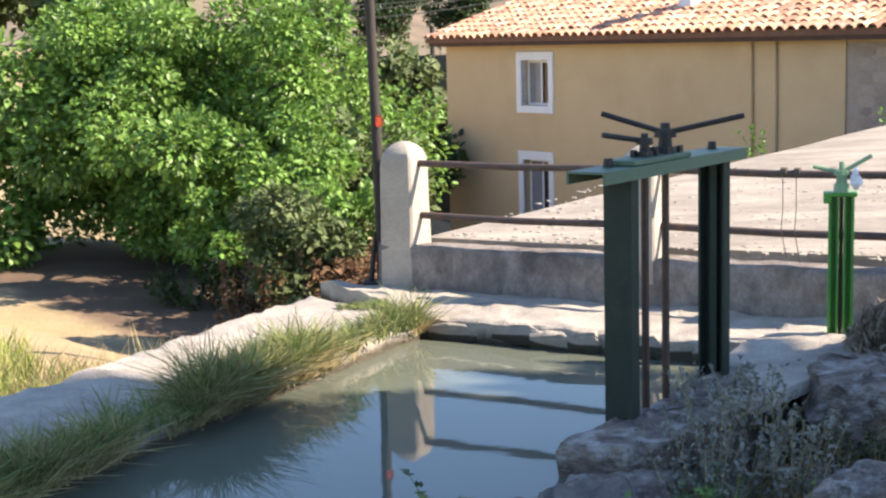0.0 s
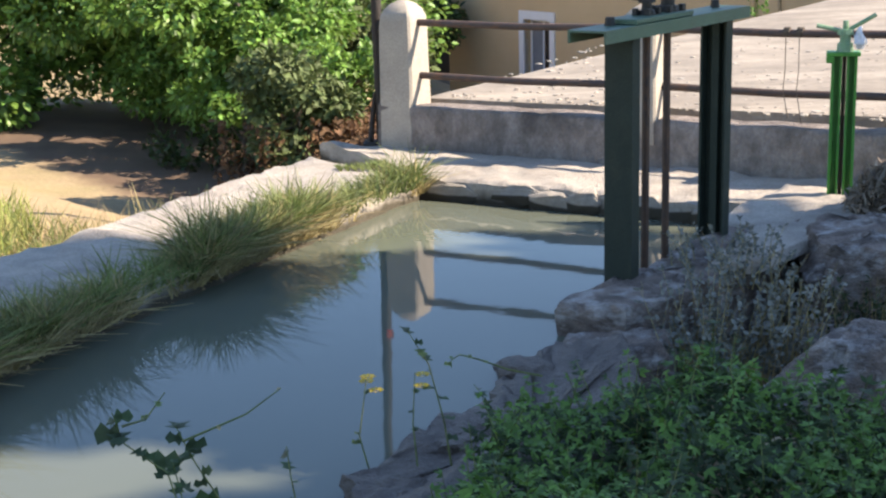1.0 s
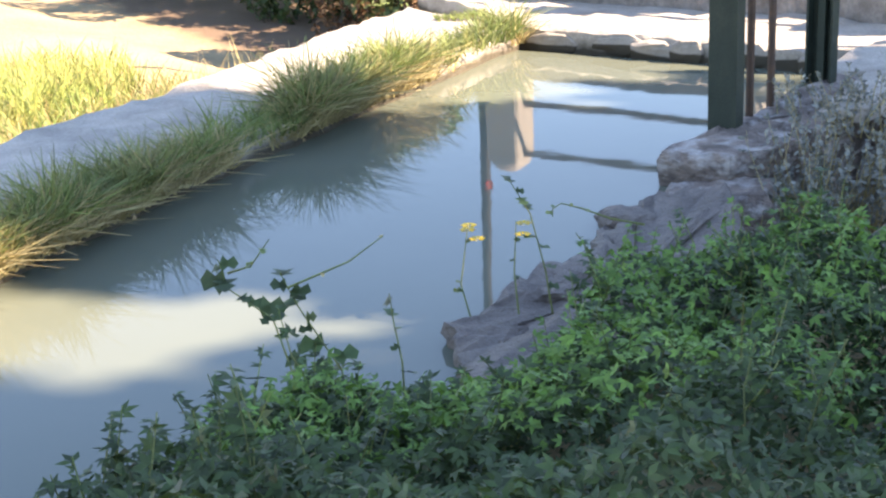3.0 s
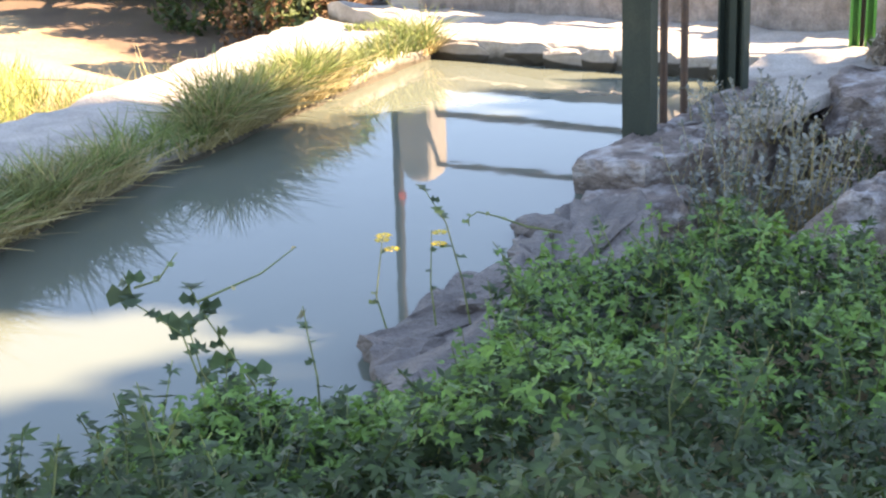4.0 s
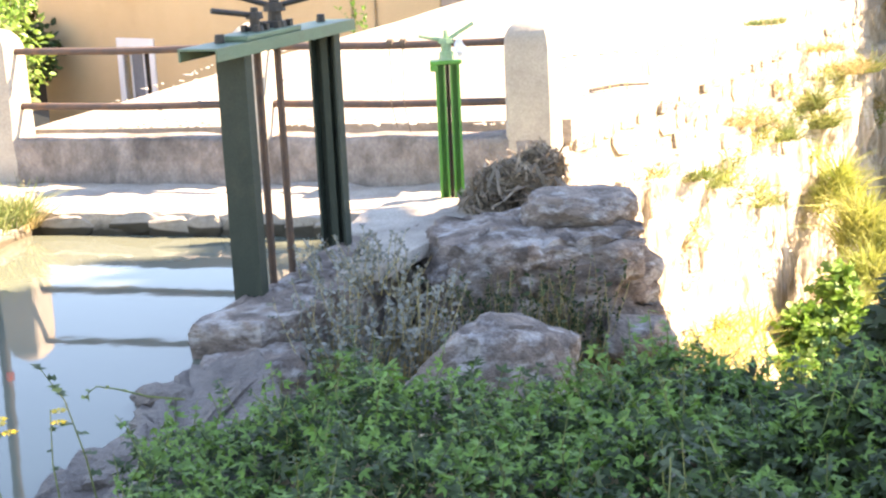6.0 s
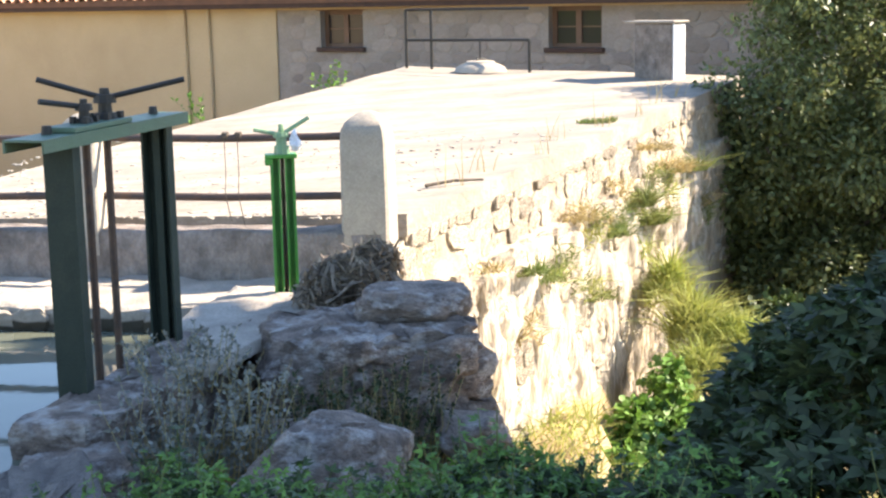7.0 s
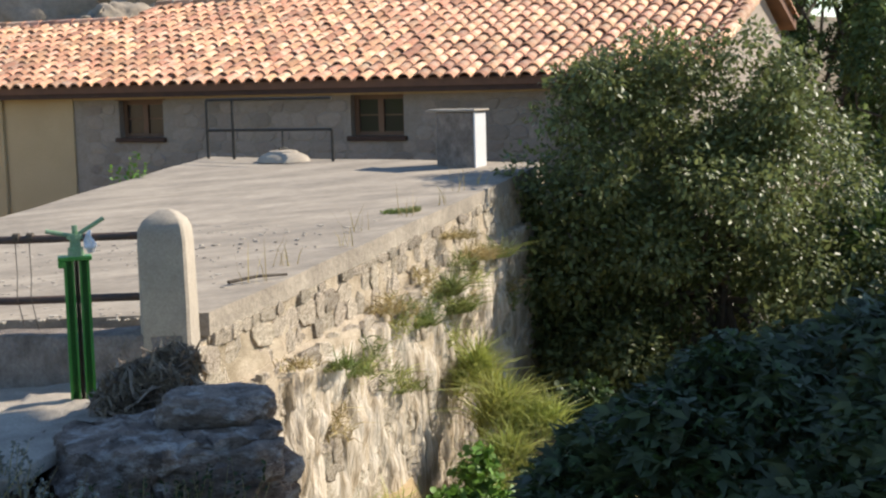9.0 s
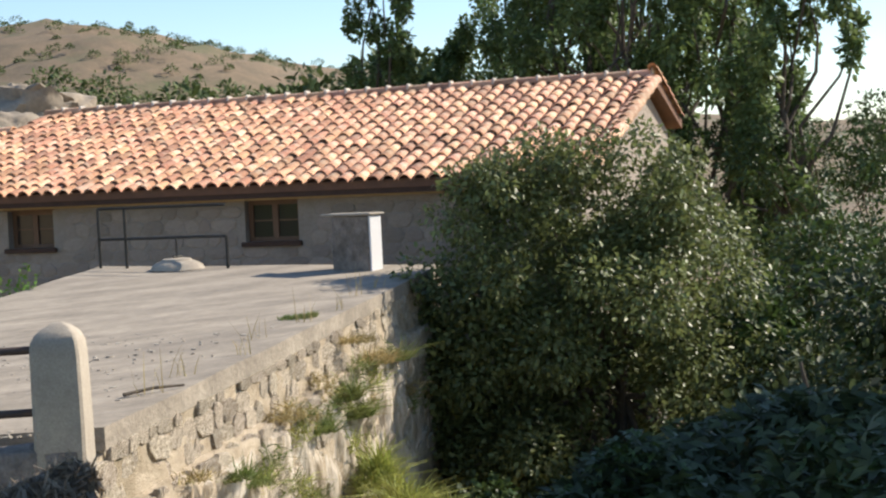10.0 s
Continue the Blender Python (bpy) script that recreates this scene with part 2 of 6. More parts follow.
def tide_mark(m, level, soft):
    """Darker wet and algae-stained band along the water line, with an uneven upper edge."""
    N, L = m.node_tree.nodes, m.node_tree.links
    bs = N["Principled BSDF"]
    src = bs.inputs["Base Color"].links[0].from_socket
    co = N.new("ShaderNodeTexCoord")
    sp = N.new("ShaderNodeSeparateXYZ")
    L.new(co.outputs["Object"], sp.inputs[0])
    nz = N.new("ShaderNodeTexNoise")
    nz.inputs["Scale"].default_value = 7.0
    L.new(co.outputs["Object"], nz.inputs["Vector"])
    ad = N.new("ShaderNodeMath")
    ad.operation = "MULTIPLY_ADD"
    L.new(nz.outputs["Fac"], ad.inputs[0])
    ad.inputs[1].default_value = -0.1
    L.new(sp.outputs["Z"], ad.inputs[2])
    r = N.new("ShaderNodeMapRange")
    r.inputs["From Min"].default_value, r.inputs["From Max"].default_value = level - soft - 0.05, level + soft - 0.05
    L.new(ad.outputs[0], r.inputs["Value"])
    k = N.new("ShaderNodeMix")
    k.data_type = "RGBA"
    L.new(r.outputs[0], k.inputs["Factor"])
    k.inputs["A"].default_value = (0.075, 0.062, 0.04, 1)
    L.new(src, k.inputs["B"])
    L.new(k.outputs["Result"], bs.inputs["Base Color"])


tide_mark(M_CONC, 0.06, 0.03)


def earth_and_shade(m, dark, light):
    """Bare reddish earth, with painted shade, in the ditch between the sandy mound, the tree and the channel wall."""
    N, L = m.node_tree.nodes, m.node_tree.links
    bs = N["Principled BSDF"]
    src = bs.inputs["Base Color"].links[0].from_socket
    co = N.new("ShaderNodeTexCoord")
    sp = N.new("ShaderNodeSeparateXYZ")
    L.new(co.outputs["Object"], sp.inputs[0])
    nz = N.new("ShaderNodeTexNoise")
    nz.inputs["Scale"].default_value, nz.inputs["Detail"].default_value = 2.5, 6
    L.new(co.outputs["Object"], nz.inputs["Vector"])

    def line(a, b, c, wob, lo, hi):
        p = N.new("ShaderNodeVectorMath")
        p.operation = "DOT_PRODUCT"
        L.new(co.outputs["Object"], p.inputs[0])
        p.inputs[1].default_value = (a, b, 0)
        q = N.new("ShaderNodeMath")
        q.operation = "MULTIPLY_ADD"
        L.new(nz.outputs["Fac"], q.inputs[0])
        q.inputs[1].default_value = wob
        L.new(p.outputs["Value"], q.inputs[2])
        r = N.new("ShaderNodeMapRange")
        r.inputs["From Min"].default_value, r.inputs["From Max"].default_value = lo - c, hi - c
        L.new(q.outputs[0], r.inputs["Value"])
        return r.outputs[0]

    # first edge is the ditch's shade line, put into the ground colour
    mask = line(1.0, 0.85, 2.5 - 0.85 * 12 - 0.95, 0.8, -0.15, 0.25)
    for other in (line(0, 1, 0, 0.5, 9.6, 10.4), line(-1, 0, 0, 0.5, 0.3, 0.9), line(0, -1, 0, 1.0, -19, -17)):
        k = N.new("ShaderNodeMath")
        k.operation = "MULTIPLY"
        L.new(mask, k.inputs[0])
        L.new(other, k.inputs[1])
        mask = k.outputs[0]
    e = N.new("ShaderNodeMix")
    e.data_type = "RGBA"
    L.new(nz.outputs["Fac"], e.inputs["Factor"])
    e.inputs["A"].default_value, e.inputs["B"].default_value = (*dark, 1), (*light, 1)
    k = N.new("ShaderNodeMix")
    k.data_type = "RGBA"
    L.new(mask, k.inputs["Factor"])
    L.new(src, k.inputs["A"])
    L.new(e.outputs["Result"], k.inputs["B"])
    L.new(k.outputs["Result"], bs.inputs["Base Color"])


earth_and_shade(M_GROUND, (0.085, 0.055, 0.035), (0.20, 0.13, 0.08))


# ---------- building helpers ----------
def mesh_of(name, bm):
    me = bpy.data.meshes.new(name)
    bmesh.ops.recalc_face_normals(bm, faces=bm.faces)
    bm.to_mesh(me)
    bm.free()
    return me


def smooth(ob, angle=40):
    ob.data.shade_smooth()
    ob.data.set_sharp_from_angle(angle=radians(angle))
    return ob


def part(name, bm, material, parent=None, label=""):
    ob = new(name, mesh_of(name, bm) if isinstance(bm, bmesh.types.BMesh) else bm)
    if material:
        ob.data.materials.append(material)
    if parent:
        ob.parent = parent
    return tagged(ob, label)


def thing(name, m, label, category, group="", kind=""):
    ob = new(name)
    ob.empty_display_size = 0.1
    ob.matrix_world = m if isinstance(m, Matrix) else Matrix.Translation(m)
    return tagged(ob, label, category, group, kind)


def box(bm, x0, y0, z0, x1, y1, z1, m=None):
    c = Matrix.Translation(((x0 + x1) / 2, (y0 + y1) / 2, (z0 + z1) / 2)) @ Matrix.Diagonal((x1 - x0, y1 - y0, z1 - z0, 1))
    return bmesh.ops.create_cube(bm, size=1, matrix=(m @ c) if m else c)["verts"]


def bevel(bm, w, seg=2):
    bmesh.ops.bevel(bm, geom=bm.edges[:], offset=w, segments=seg, affect="EDGES", profile=0.6)
    return bm


def tube(bm, pts, r, seg=8, cap=True):
    """A round bar along pts; r may be a list."""
    pts = [Vector(p) for p in pts]
    rings = []
    for i, p in enumerate(pts):
        d = (pts[min(i + 1, len(pts) - 1)] - pts[max(i - 1, 0)]).normalized()
        a = d.orthogonal().normalized() if i == 0 else (rings[-1][1] - d * rings[-1][1].dot(d)).normalized()
        b = d.cross(a)
        k = r[i] if isinstance(r, (list, tuple)) else r
        rings.append(([bm.verts.new(p + (a * math.cos(t) + b * math.sin(t)) * k) for t in (2 * math.pi * j / seg for j in range(seg))], a))
    for (v, _), (w, _) in zip(rings, rings[1:]):
        for j in range(seg):
            bm.faces.new((v[j], v[(j + 1) % seg], w[(j + 1) % seg], w[j]))
    if cap:
        bm.faces.new(rings[0][0][::-1])
        bm.faces.new(rings[-1][0])
    return bm


def loft(bm, sections, closed=False):
    """Skin through lists of points."""
    rows = [[bm.verts.new(p) for p in s] for s in sections]
    for v, w in zip(rows, rows[1:]):
        n = len(v)
        for j in range(n if closed else n - 1):
            bm.faces.new((v[j], v[(j + 1) % n], w[(j + 1) % n], w[j]))
    return rows


def rough(bm, amount, size, axis=(1, 1, 1), seed=0.0):
    for v in bm.verts:
        p = v.co / size + Vector((seed, seed * 1.7, seed * 0.6))
        d = noise.noise_vector(p) + noise.noise_vector(p * 2.7) * 0.45
        v.co += Vector((d.x * axis[0], d.y * axis[1], d.z * axis[2])) * amount
    return bm


def line_points(pts, step):
    """Even points along a broken line."""
    out = []
    pts = [Vector(p) for p in pts]
    for a, b in zip(pts, pts[1:]):
        n = max(1, round((b - a).length / step))
        out += [a.lerp(b, i / n) for i in range(n)]
    return out + [pts[-1]]


def scatter_mesh(name, places, ways, ups, sizes, shape, faces):
    """One mesh of many small copies of a flat or folded shape; shape rows are (across, along, up)."""
    P, W = np.asarray(places, float), np.asarray(ways, float)
    U = np.asarray(ups, float)
    W = W / np.linalg.norm(W, axis=1, keepdims=True)
    A = np.cross(W, U)
    A /= np.linalg.norm(A, axis=1, keepdims=True) + 1e-9
    U = np.cross(A, W)
    S, sh = np.asarray(sizes, float)[:, None, None], np.asarray(shape, float)
    V = P[:, None] + S * (A[:, None] * sh[None, :, :1] + W[:, None] * sh[None, :, 1:2] + U[:, None] * sh[None, :, 2:3])
    k, n = len(sh), len(P)
    me = bpy.data.meshes.new(name)
    F = (np.asarray(faces)[None] + (np.arange(n) * k)[:, None, None]).reshape(-1, len(faces[0]))
    me.vertices.add(n * k)
    me.vertices.foreach_set("co", V.ravel())
    c = F.shape[1]
    me.loops.add(F.size)
    me.loops.foreach_set("vertex_index", F.ravel().astype(np.int32))
    me.polygons.add(len(F))
    me.polygons.foreach_set("loop_start", np.arange(0, F.size, c, dtype=np.int32))
    me.update(calc_edges=True)
    me.validate()
    return me


LEAF = ([(0, 0, 0), (0.28, 0.35, 0.06), (0.2, 0.75, 0.04), (0, 1, -0.06), (-0.2, 0.75, 0.04), (-0.28, 0.35, 0.06)], [(0, 1, 2, 3), (0, 3, 4, 5)])
LOBED = ([(0, 0, 0), (0.5, 0.18, 0.06), (0.2, 0.45, 0.0), (0.42, 0.8, 0.05), (0.0, 1.05, -0.1), (-0.42, 0.8, 0.05), (-0.2, 0.45, 0.0), (-0.5, 0.18, 0.06)],
         [(0, 1, 2, 6), (0, 2, 6, 7), (2, 3, 4, 6), (2, 4, 5, 6)])


def unit(rng, n):
    v = rng.normal(size=(n, 3))
    return v / np.linalg.norm(v, axis=1, keepdims=True)


def cloud(rng, n, lumps, shell=0.6):
    """Points and outward ways in a crown made of lumps (x, y, z, rx, ry, rz)."""
    L = np.asarray(lumps, float)
    w = (L[:, 3] * L[:, 4] * L[:, 5]) ** 0.67
    k = rng.choice(len(L), n, p=w / w.sum())
    d = unit(rng, n)
    r = (shell + (1 - shell) * rng.random(n)) ** 1.0 * (0.9 + 0.2 * rng.random(n))
    return L[k, :3] + d * L[k, 3:] * r[:, None], d


def lumps_in(rng, n, centre, radius, size, squash=0.8):
    """Lumps strewn over an ellipsoid, for uneven outlines."""
    d = unit(rng, n)
    r = rng.random(n) ** 0.45
    c = np.asarray(centre) + d * np.asarray(radius) * r[:, None]
    s = size * (0.6 + 0.8 * rng.random((n, 1)))
    return np.hstack([c, s, s, s * squash])


def leaves(name, rng, n, lumps, size, material, parent, shape=LEAF, droop=0.3, shell=0.55):
    P, d = cloud(rng, n, lumps, shell)
    W = d + unit(rng, n) * 0.9 + np.array([0, 0, -droop])
    U = d * 0.5 + unit(rng, n) * 0.6 + np.array([0, 0, 0.7])
    return part(name, scatter_mesh(name, P, W, U, size * (0.6 + 0.8 * rng.random(n)), *shape), material, parent)


def limb(bm, rng, a, b, r0, r1, bend=0.12, seg=7):
    a, b = Vector(a), Vector(b)
    k = (b - a).length * bend
    pts = [a.lerp(b, t) + Vector(rng.normal(size=3)) * k * math.sin(math.pi * t) * 0.6 for t in (0, 0.25, 0.5, 0.75, 1)]
    return tube(bm, pts, [r0 + (r1 - r0) * t for t in (0, 0.25, 0.5, 0.75, 1)], seg)


def tree(name, rng, base, height, lumps, trunk_r, n_leaf, leaf, leaf_mat, label, group="", shape=LEAF, limbs=9, category="tree", split=0.3, shell=0.5):
    base = Vector(base)
    t = thing(name, base, label, category, group)
    bm = bmesh.new()
    top = Vector((rng.normal() * 0.1, rng.normal() * 0.1, height * 0.75))
    fork = top * split
    limb(bm, rng, (0, 0, -0.3), fork, trunk_r, trunk_r * 0.75, 0.05, 9)
    limb(bm, rng, fork, top, trunk_r * 0.7, trunk_r * 0.2, 0.08)
    smooth(part("trunk", bm, M_BARK, t))
    L = np.asarray(lumps, float) - np.array([*base, 0, 0, 0])
    for i in rng.choice(len(L), min(limbs, len(L)), replace=False):
        f = fork.lerp(top, rng.random() * 0.7)
        bm = bmesh.new()
        limb(bm, rng, f, Vector(L[i, :3]), trunk_r * 0.4, trunk_r * 0.08)
        smooth(part("limb", bm, M_BARK, t))
    leaves("crown", rng, n_leaf, L, leaf, leaf_mat, t, shape, shell=shell)
    return t


def wall_frame(az, d):
    """Axes of an upright plane: x along it to the right, y away from the camera, z up."""
    a = radians(az)
    n, u = Vector((math.sin(a), math.cos(a), 0)), Vector((math.cos(a), -math.sin(a), 0))
    m = Matrix((u, n, (0, 0, 1))).transposed().to_4x4()
    m.translation = n * d
    return m


FENCE = wall_frame(30.6, 9.23)       # front face of the parapet
HOUSE = wall_frame(53.4, 19.2)       # front face of the house


# ---------- ground, water and banks ----------
POOL_L = [(-0.2, 9.66), (-0.96, 8.17), (-1.75, 6.47), (-2.2, 5.37), (-3.1, 3.2), (-4.6, 0.2), (-7.0, -4.0)]     # left water line
POOL_R = [(1.55, 8.72), (1.42, 7.95), (0.98, 7.1), (0.5, 6.36), (0.1, 5.62), (-0.46, 4.76), (-1.25, 3.6), (-2.3, 1.4), (-4.2, -2.0), (-5.4, -5.2)]


def side(p, line):
    """Signed distance from a broken line; positive on its right going along."""
    best, sg = 1e9, 1
    for (ax, ay), (bx, by) in zip(line, line[1:]):
        dx, dy = bx - ax, by - ay
        t = max(0, min(1, ((p[0] - ax) * dx + (p[1] - ay) * dy) / (dx * dx + dy * dy)))
        ex, ey = p[0] - ax - t * dx, p[1] - ay - t * dy
        e = math.hypot(ex, ey)
        if e < best:
            best, sg = e, (1 if dx * ey - dy * ex < 0 else -1)
    return best * sg


def step(a, b, x):
    t = max(0, min(1, (x - a) / (b - a)))
    return t * t * (3 - 2 * t)


def blend(a, b, t):
    return a + (b - a) * t


def mound(x, y):
    """Below zero on the sandy mound, above zero in the ditch behind the channel wall."""
    return x + 2.5 + 0.85 * (y - 12) + 0.15 * noise.noise(Vector((x, y, 6)))


def ground_z(x, y):
    r = math.hypot(x, y)
    az = math.degrees(math.atan2(x, y))
    sl, sr = side((x, y), POOL_L), side((x, y), POOL_R)
    n1 = noise.noise(Vector((x * 0.35, y * 0.35, 0))) + 0.5 * noise.noise(Vector((x, y, 3)))
    if -90 < az < 100 and y > 9.3 - 0.59 * x:                      # beyond the pool and the fence
        z = blend(-1.0, -1.6, step(0.0, 5.0, x + 1.5))
        z = blend(z, blend(-0.62, -0.45, step(0.1, -1.0, mound(x, y))), step(-0.3, -1.2, x))
    elif sl > 0:                                                   # beyond the left wall
        z = blend(0.02, blend(-0.62, -0.45, step(0.1, -1.0, mound(x, y))), step(0.9, 1.3, sl))
    elif sr < 0:                                                   # near bank
        z = blend(-0.5, 0.06, step(0.1, 0.8, -sr))
        z = blend(z, 0.42, step(3.8, 1.6, y))
        z = blend(z, -0.4, step(4.9, 5.7, y))
        z = blend(z, -1.7, step(2.3, 4.4, x) * step(4.4, 7.0, y + (x - 2) * 0.3))
    else:
        z = -0.75
    if az > 28:
        z = blend(z, -2.2, step(4.0, 6.5, x) * step(5, 9, r))
    z += n1 * 0.05
    # valley behind, then the hill
    if y > 0:
        z = blend(z, -2.7, step(16, 26, r) * step(-6, 3, az))
        hill = 15.0 * math.exp(-((az - 19.5) / 17.0) ** 2) * step(45, 170, r) + 9 * step(60, 220, r)
        z += hill * (1 + 0.06 * n1)
        z += noise.noise(Vector((x * 0.03, y * 0.03, 1))) * 2.2 * step(50, 120, r)
        crag = math.exp(-((az - 19.0) / 2.2) ** 2) * step(36, 46, r) * step(66, 52, r)
        z += crag * (5.6 + 1.2 * noise.noise(Vector((x * 0.3, y * 0.3, 1))) + 0.6 * noise.noise(Vector((x, y, 1))))
        z += 2.6 * step(20, 34, r) * step(-5, -11, az) + 0.1 * step(13, 17, r) * step(-10, -15, az)
    return z


def build_ground():
    radii, r = [0.0], 0.5
    while r < 1600:
        radii.append(r)
        r += 0.22 if r < 15 else r * 0.024
    azs = []
    a = -180.0
    while a < 180:
        azs.append(a)
        a += 1.0 if -26 < a < 62 else 5.0
    bm = bmesh.new()
    rows = []
    for r in radii[1:]:
        rows.append([bm.verts.new((r * math.sin(radians(a)), r * math.cos(radians(a)), ground_z(r * math.sin(radians(a)), r * math.cos(radians(a))))) for a in azs])
    c = bm.verts.new((0, 0, ground_z(0, 0)))
    n = len(azs)
    for j in range(n):
        bm.faces.new((c, rows[0][(j + 1) % n], rows[0][j]))
    for v, w in zip(rows, rows[1:]):
        for j in range(n):
            bm.faces.new((v[j], v[(j + 1) % n], w[(j + 1) % n], w[j])).material_index = 1 if v[j].co.length > 34 else 0
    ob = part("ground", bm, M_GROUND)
    ob.data.materials.append(M_HILL)
    tagged(smooth(ob, 80), "dry sandy ground with thin grass, rising to a bare scrubby hill", "ground", kind="structure")
    return ob


build_ground()

bm = bmesh.new()
outer = [(x - 0.25, y + 0.12, 0) for x, y in POOL_L]
inner = [(x + 0.4, y - 0.12, 0) for x, y in POOL_R]
bm.faces.new([bm.verts.new(p) for p in outer + inner[::-1]])
tagged(part("water", bm, M_WATER), "still milky green water of an irrigation channel mirroring the sky", "water", kind="structure")


def deck(name, inner_line, outer_line, top, low, material, label, amount=0.025, step_len=0.13, lip=0.04, category="wall"):
    """A thick worn wall top between two broken lines."""
    n = max(8, int(sum((Vector(b) - Vector(a)).length for a, b in zip(inner_line, inner_line[1:])) / step_len))

    def at(line, t):
        seg = [(Vector(b) - Vector(a)).length for a, b in zip(line, line[1:])]
        s = t * sum(seg)
        for (a, b), k in zip(zip(line, line[1:]), seg):
            if s <= k or (a, b) == (line[-2], line[-1]):
                return Vector(a).lerp(Vector(b), min(1, s / k))
            s -= k

    secs = []
    for i in range(n + 1):
        p, q = at(inner_line, i / n), at(outer_line, i / n)
        sec = [(p.x, p.y, low)]
        for h in (0.35, 0.7):
            sec.append((p.x, p.y, blend(low, top, h)))
        sec.append((p.x, p.y, top - lip))
        for t in (0.03, 0.07, 0.12, 0.18, 0.25, 0.33, 0.41, 0.5, 0.6, 0.7, 0.8, 0.9, 0.97):
            c = p.lerp(q, t)
            sec.append((c.x, c.y, top))
        sec += [(q.x, q.y, top - lip), (q.x, q.y, blend(low, top, 0.6)), (q.x, q.y, low)]
        secs.append(sec)
    bm = bmesh.new()
    rows = loft(bm, secs)
    bm.faces.new(rows[0])
    bm.faces.new(rows[-1][::-1])
    rough(bm, amount, 0.35)
    rough(bm, 0.018, 0.1)
    rough(bm, 0.008, 0.035)
    ob = smooth(part(name, bm, material), 38)
    return tagged(ob, label, category, kind="structure")


LEFT_IN = [(-0.2, 9.66), (-0.96, 8.17), (-1.75, 6.47), (-2.2, 5.37), (-3.1, 3.2), (-4.6, 0.2)]
LEFT_OUT = [(-1.05, 10.75), (-1.95, 8.75), (-2.75, 7.2), (-3.3, 5.9), (-4.2, 3.7), (-5.6, 0.7)]
deck("wall_left", LEFT_IN, LEFT_OUT, 0.14, -0.8, M_CONC, "worn pale concrete top of a channel wall", 0.035, 0.075, 0.03)


def fp(u, v, z=0.0):
    """Place from metres along the fence and towards the camera from the parapet."""
    return FENCE @ Vector((u, -v, z))


def xy(p):
    return (p.x, p.y)


WALK_IN = [xy(fp(-5.05, 0.93)), xy(fp(-4.0, 0.93)), xy(fp(-3.0, 0.93)), xy(fp(-2.5, 0.9))]
WALK_OUT = [xy(fp(-6.6, -0.02)), xy(fp(-5.0, -0.02)), xy(fp(-3.0, -0.02)), xy(fp(-1.7, -0.02))]
deck("pavement", WALK_IN, WALK_OUT, 0.15, -0.8, M_CONC, "worn concrete walkway along the head of the pool", 0.022, 0.06, 0.02)

# parapet under the railing
bm = bmesh.new()
n = 40
secs = []
for i in range(n + 1):
    u = -6.05 + (4.2) * i / n
    secs.append([fp(u, v, z) for v, z in ((0.03, -0.3), (0.0, 0.15), (0.0, 0.3), (0.0, 0.45), (-0.015, 0.468), (-0.12, 0.472), (-0.23, 0.475), (-0.235, -0.3))])
rows = loft(bm, secs)
bm.faces.new(rows[0]); bm.faces.new(rows[-1][::-1])
rough(bm, 0.016, 0.35)
rough(bm, 0.006, 0.1)
tagged(smooth(part("wall_parapet", bm, M_PARAPET), 50), "low stained concrete parapet below the pipe railing", "wall", kind="structure")

# ---------- tank with its sloping concrete roof ----------
FL, BL, BR, FR = Vector((-0.15, 11.25)), Vector((7.17, 19.2)), Vector((10.2, 15.4)), Vector((3.47, 9.38))


def slab_z(p):
    return 0.47 + 0.051 * max(0.0, (p[0] * 0.509 + p[1] * 0.861) - 9.38)


bm = bmesh.new()
n = 36
grid = []
for i in range(n + 1):
    a, b = FL.lerp(BL, i / n), FR.lerp(BR, i / n)
    grid.append([])
    for j in range(n + 1):
        p = a.lerp(b, j / n)
        w = noise.noise(Vector((p.x * 0.8, p.y * 0.8, 0))) * 0.012
        grid[-1].append(bm.verts.new((p.x, p.y, slab_z(p) + w)))
for i in range(n):
    for j in range(n):
        bm.faces.new((grid[i][j], grid[i][j + 1], grid[i + 1][j + 1], grid[i + 1][j]))
ring = [grid[0][j] for j in range(n)] + [grid[i][n] for i in range(n)] + [grid[n][j] for j in range(n, 0, -1)] + [grid[i][0] for i in range(n, 0, -1)]
low = [bm.verts.new((v.co.x, v.co.y, v.co.z - 0.16)) for v in ring]
for k in range(len(ring)):
    bm.faces.new((ring[k], low[k], low[(k + 1) % len(ring)], ring[(k + 1) % len(ring)]))
tagged(smooth(part("tank_roof", bm, M_SLAB), 40), "broad sloping weathered concrete roof of a water tank", "roof", kind="structure")

bm = bmesh.new()
for a, b, inset in ((FR, BR, 0.01), (BR, BL, 0.05), (BL, FL, 0.05), (FL, FR, 0.28)):
    d = (b - a).normalized()
    nrm = Vector((-d.y, d.x)) * inset
    secs = []
    k = 30
    for i in range(k + 1):
        p = a.lerp(b, i / k) + nrm
        q = p + Vector((-d.y, d.x)) * 0.35
        t = slab_z(p) - 0.15
        secs.append([(p.x, p.y, -3.2), (p.x, p.y, -1.2), (p.x, p.y, t), (q.x, q.y, t), (q.x, q.y, -3.2)])
    rows = loft(bm, secs)
    bm.faces.new(rows[0]); bm.faces.new(rows[-1][::-1])
tagged(part("tank_wall", bm, M_MORTAR), "old rubble masonry wall of the water tank", "wall", kind="structure")


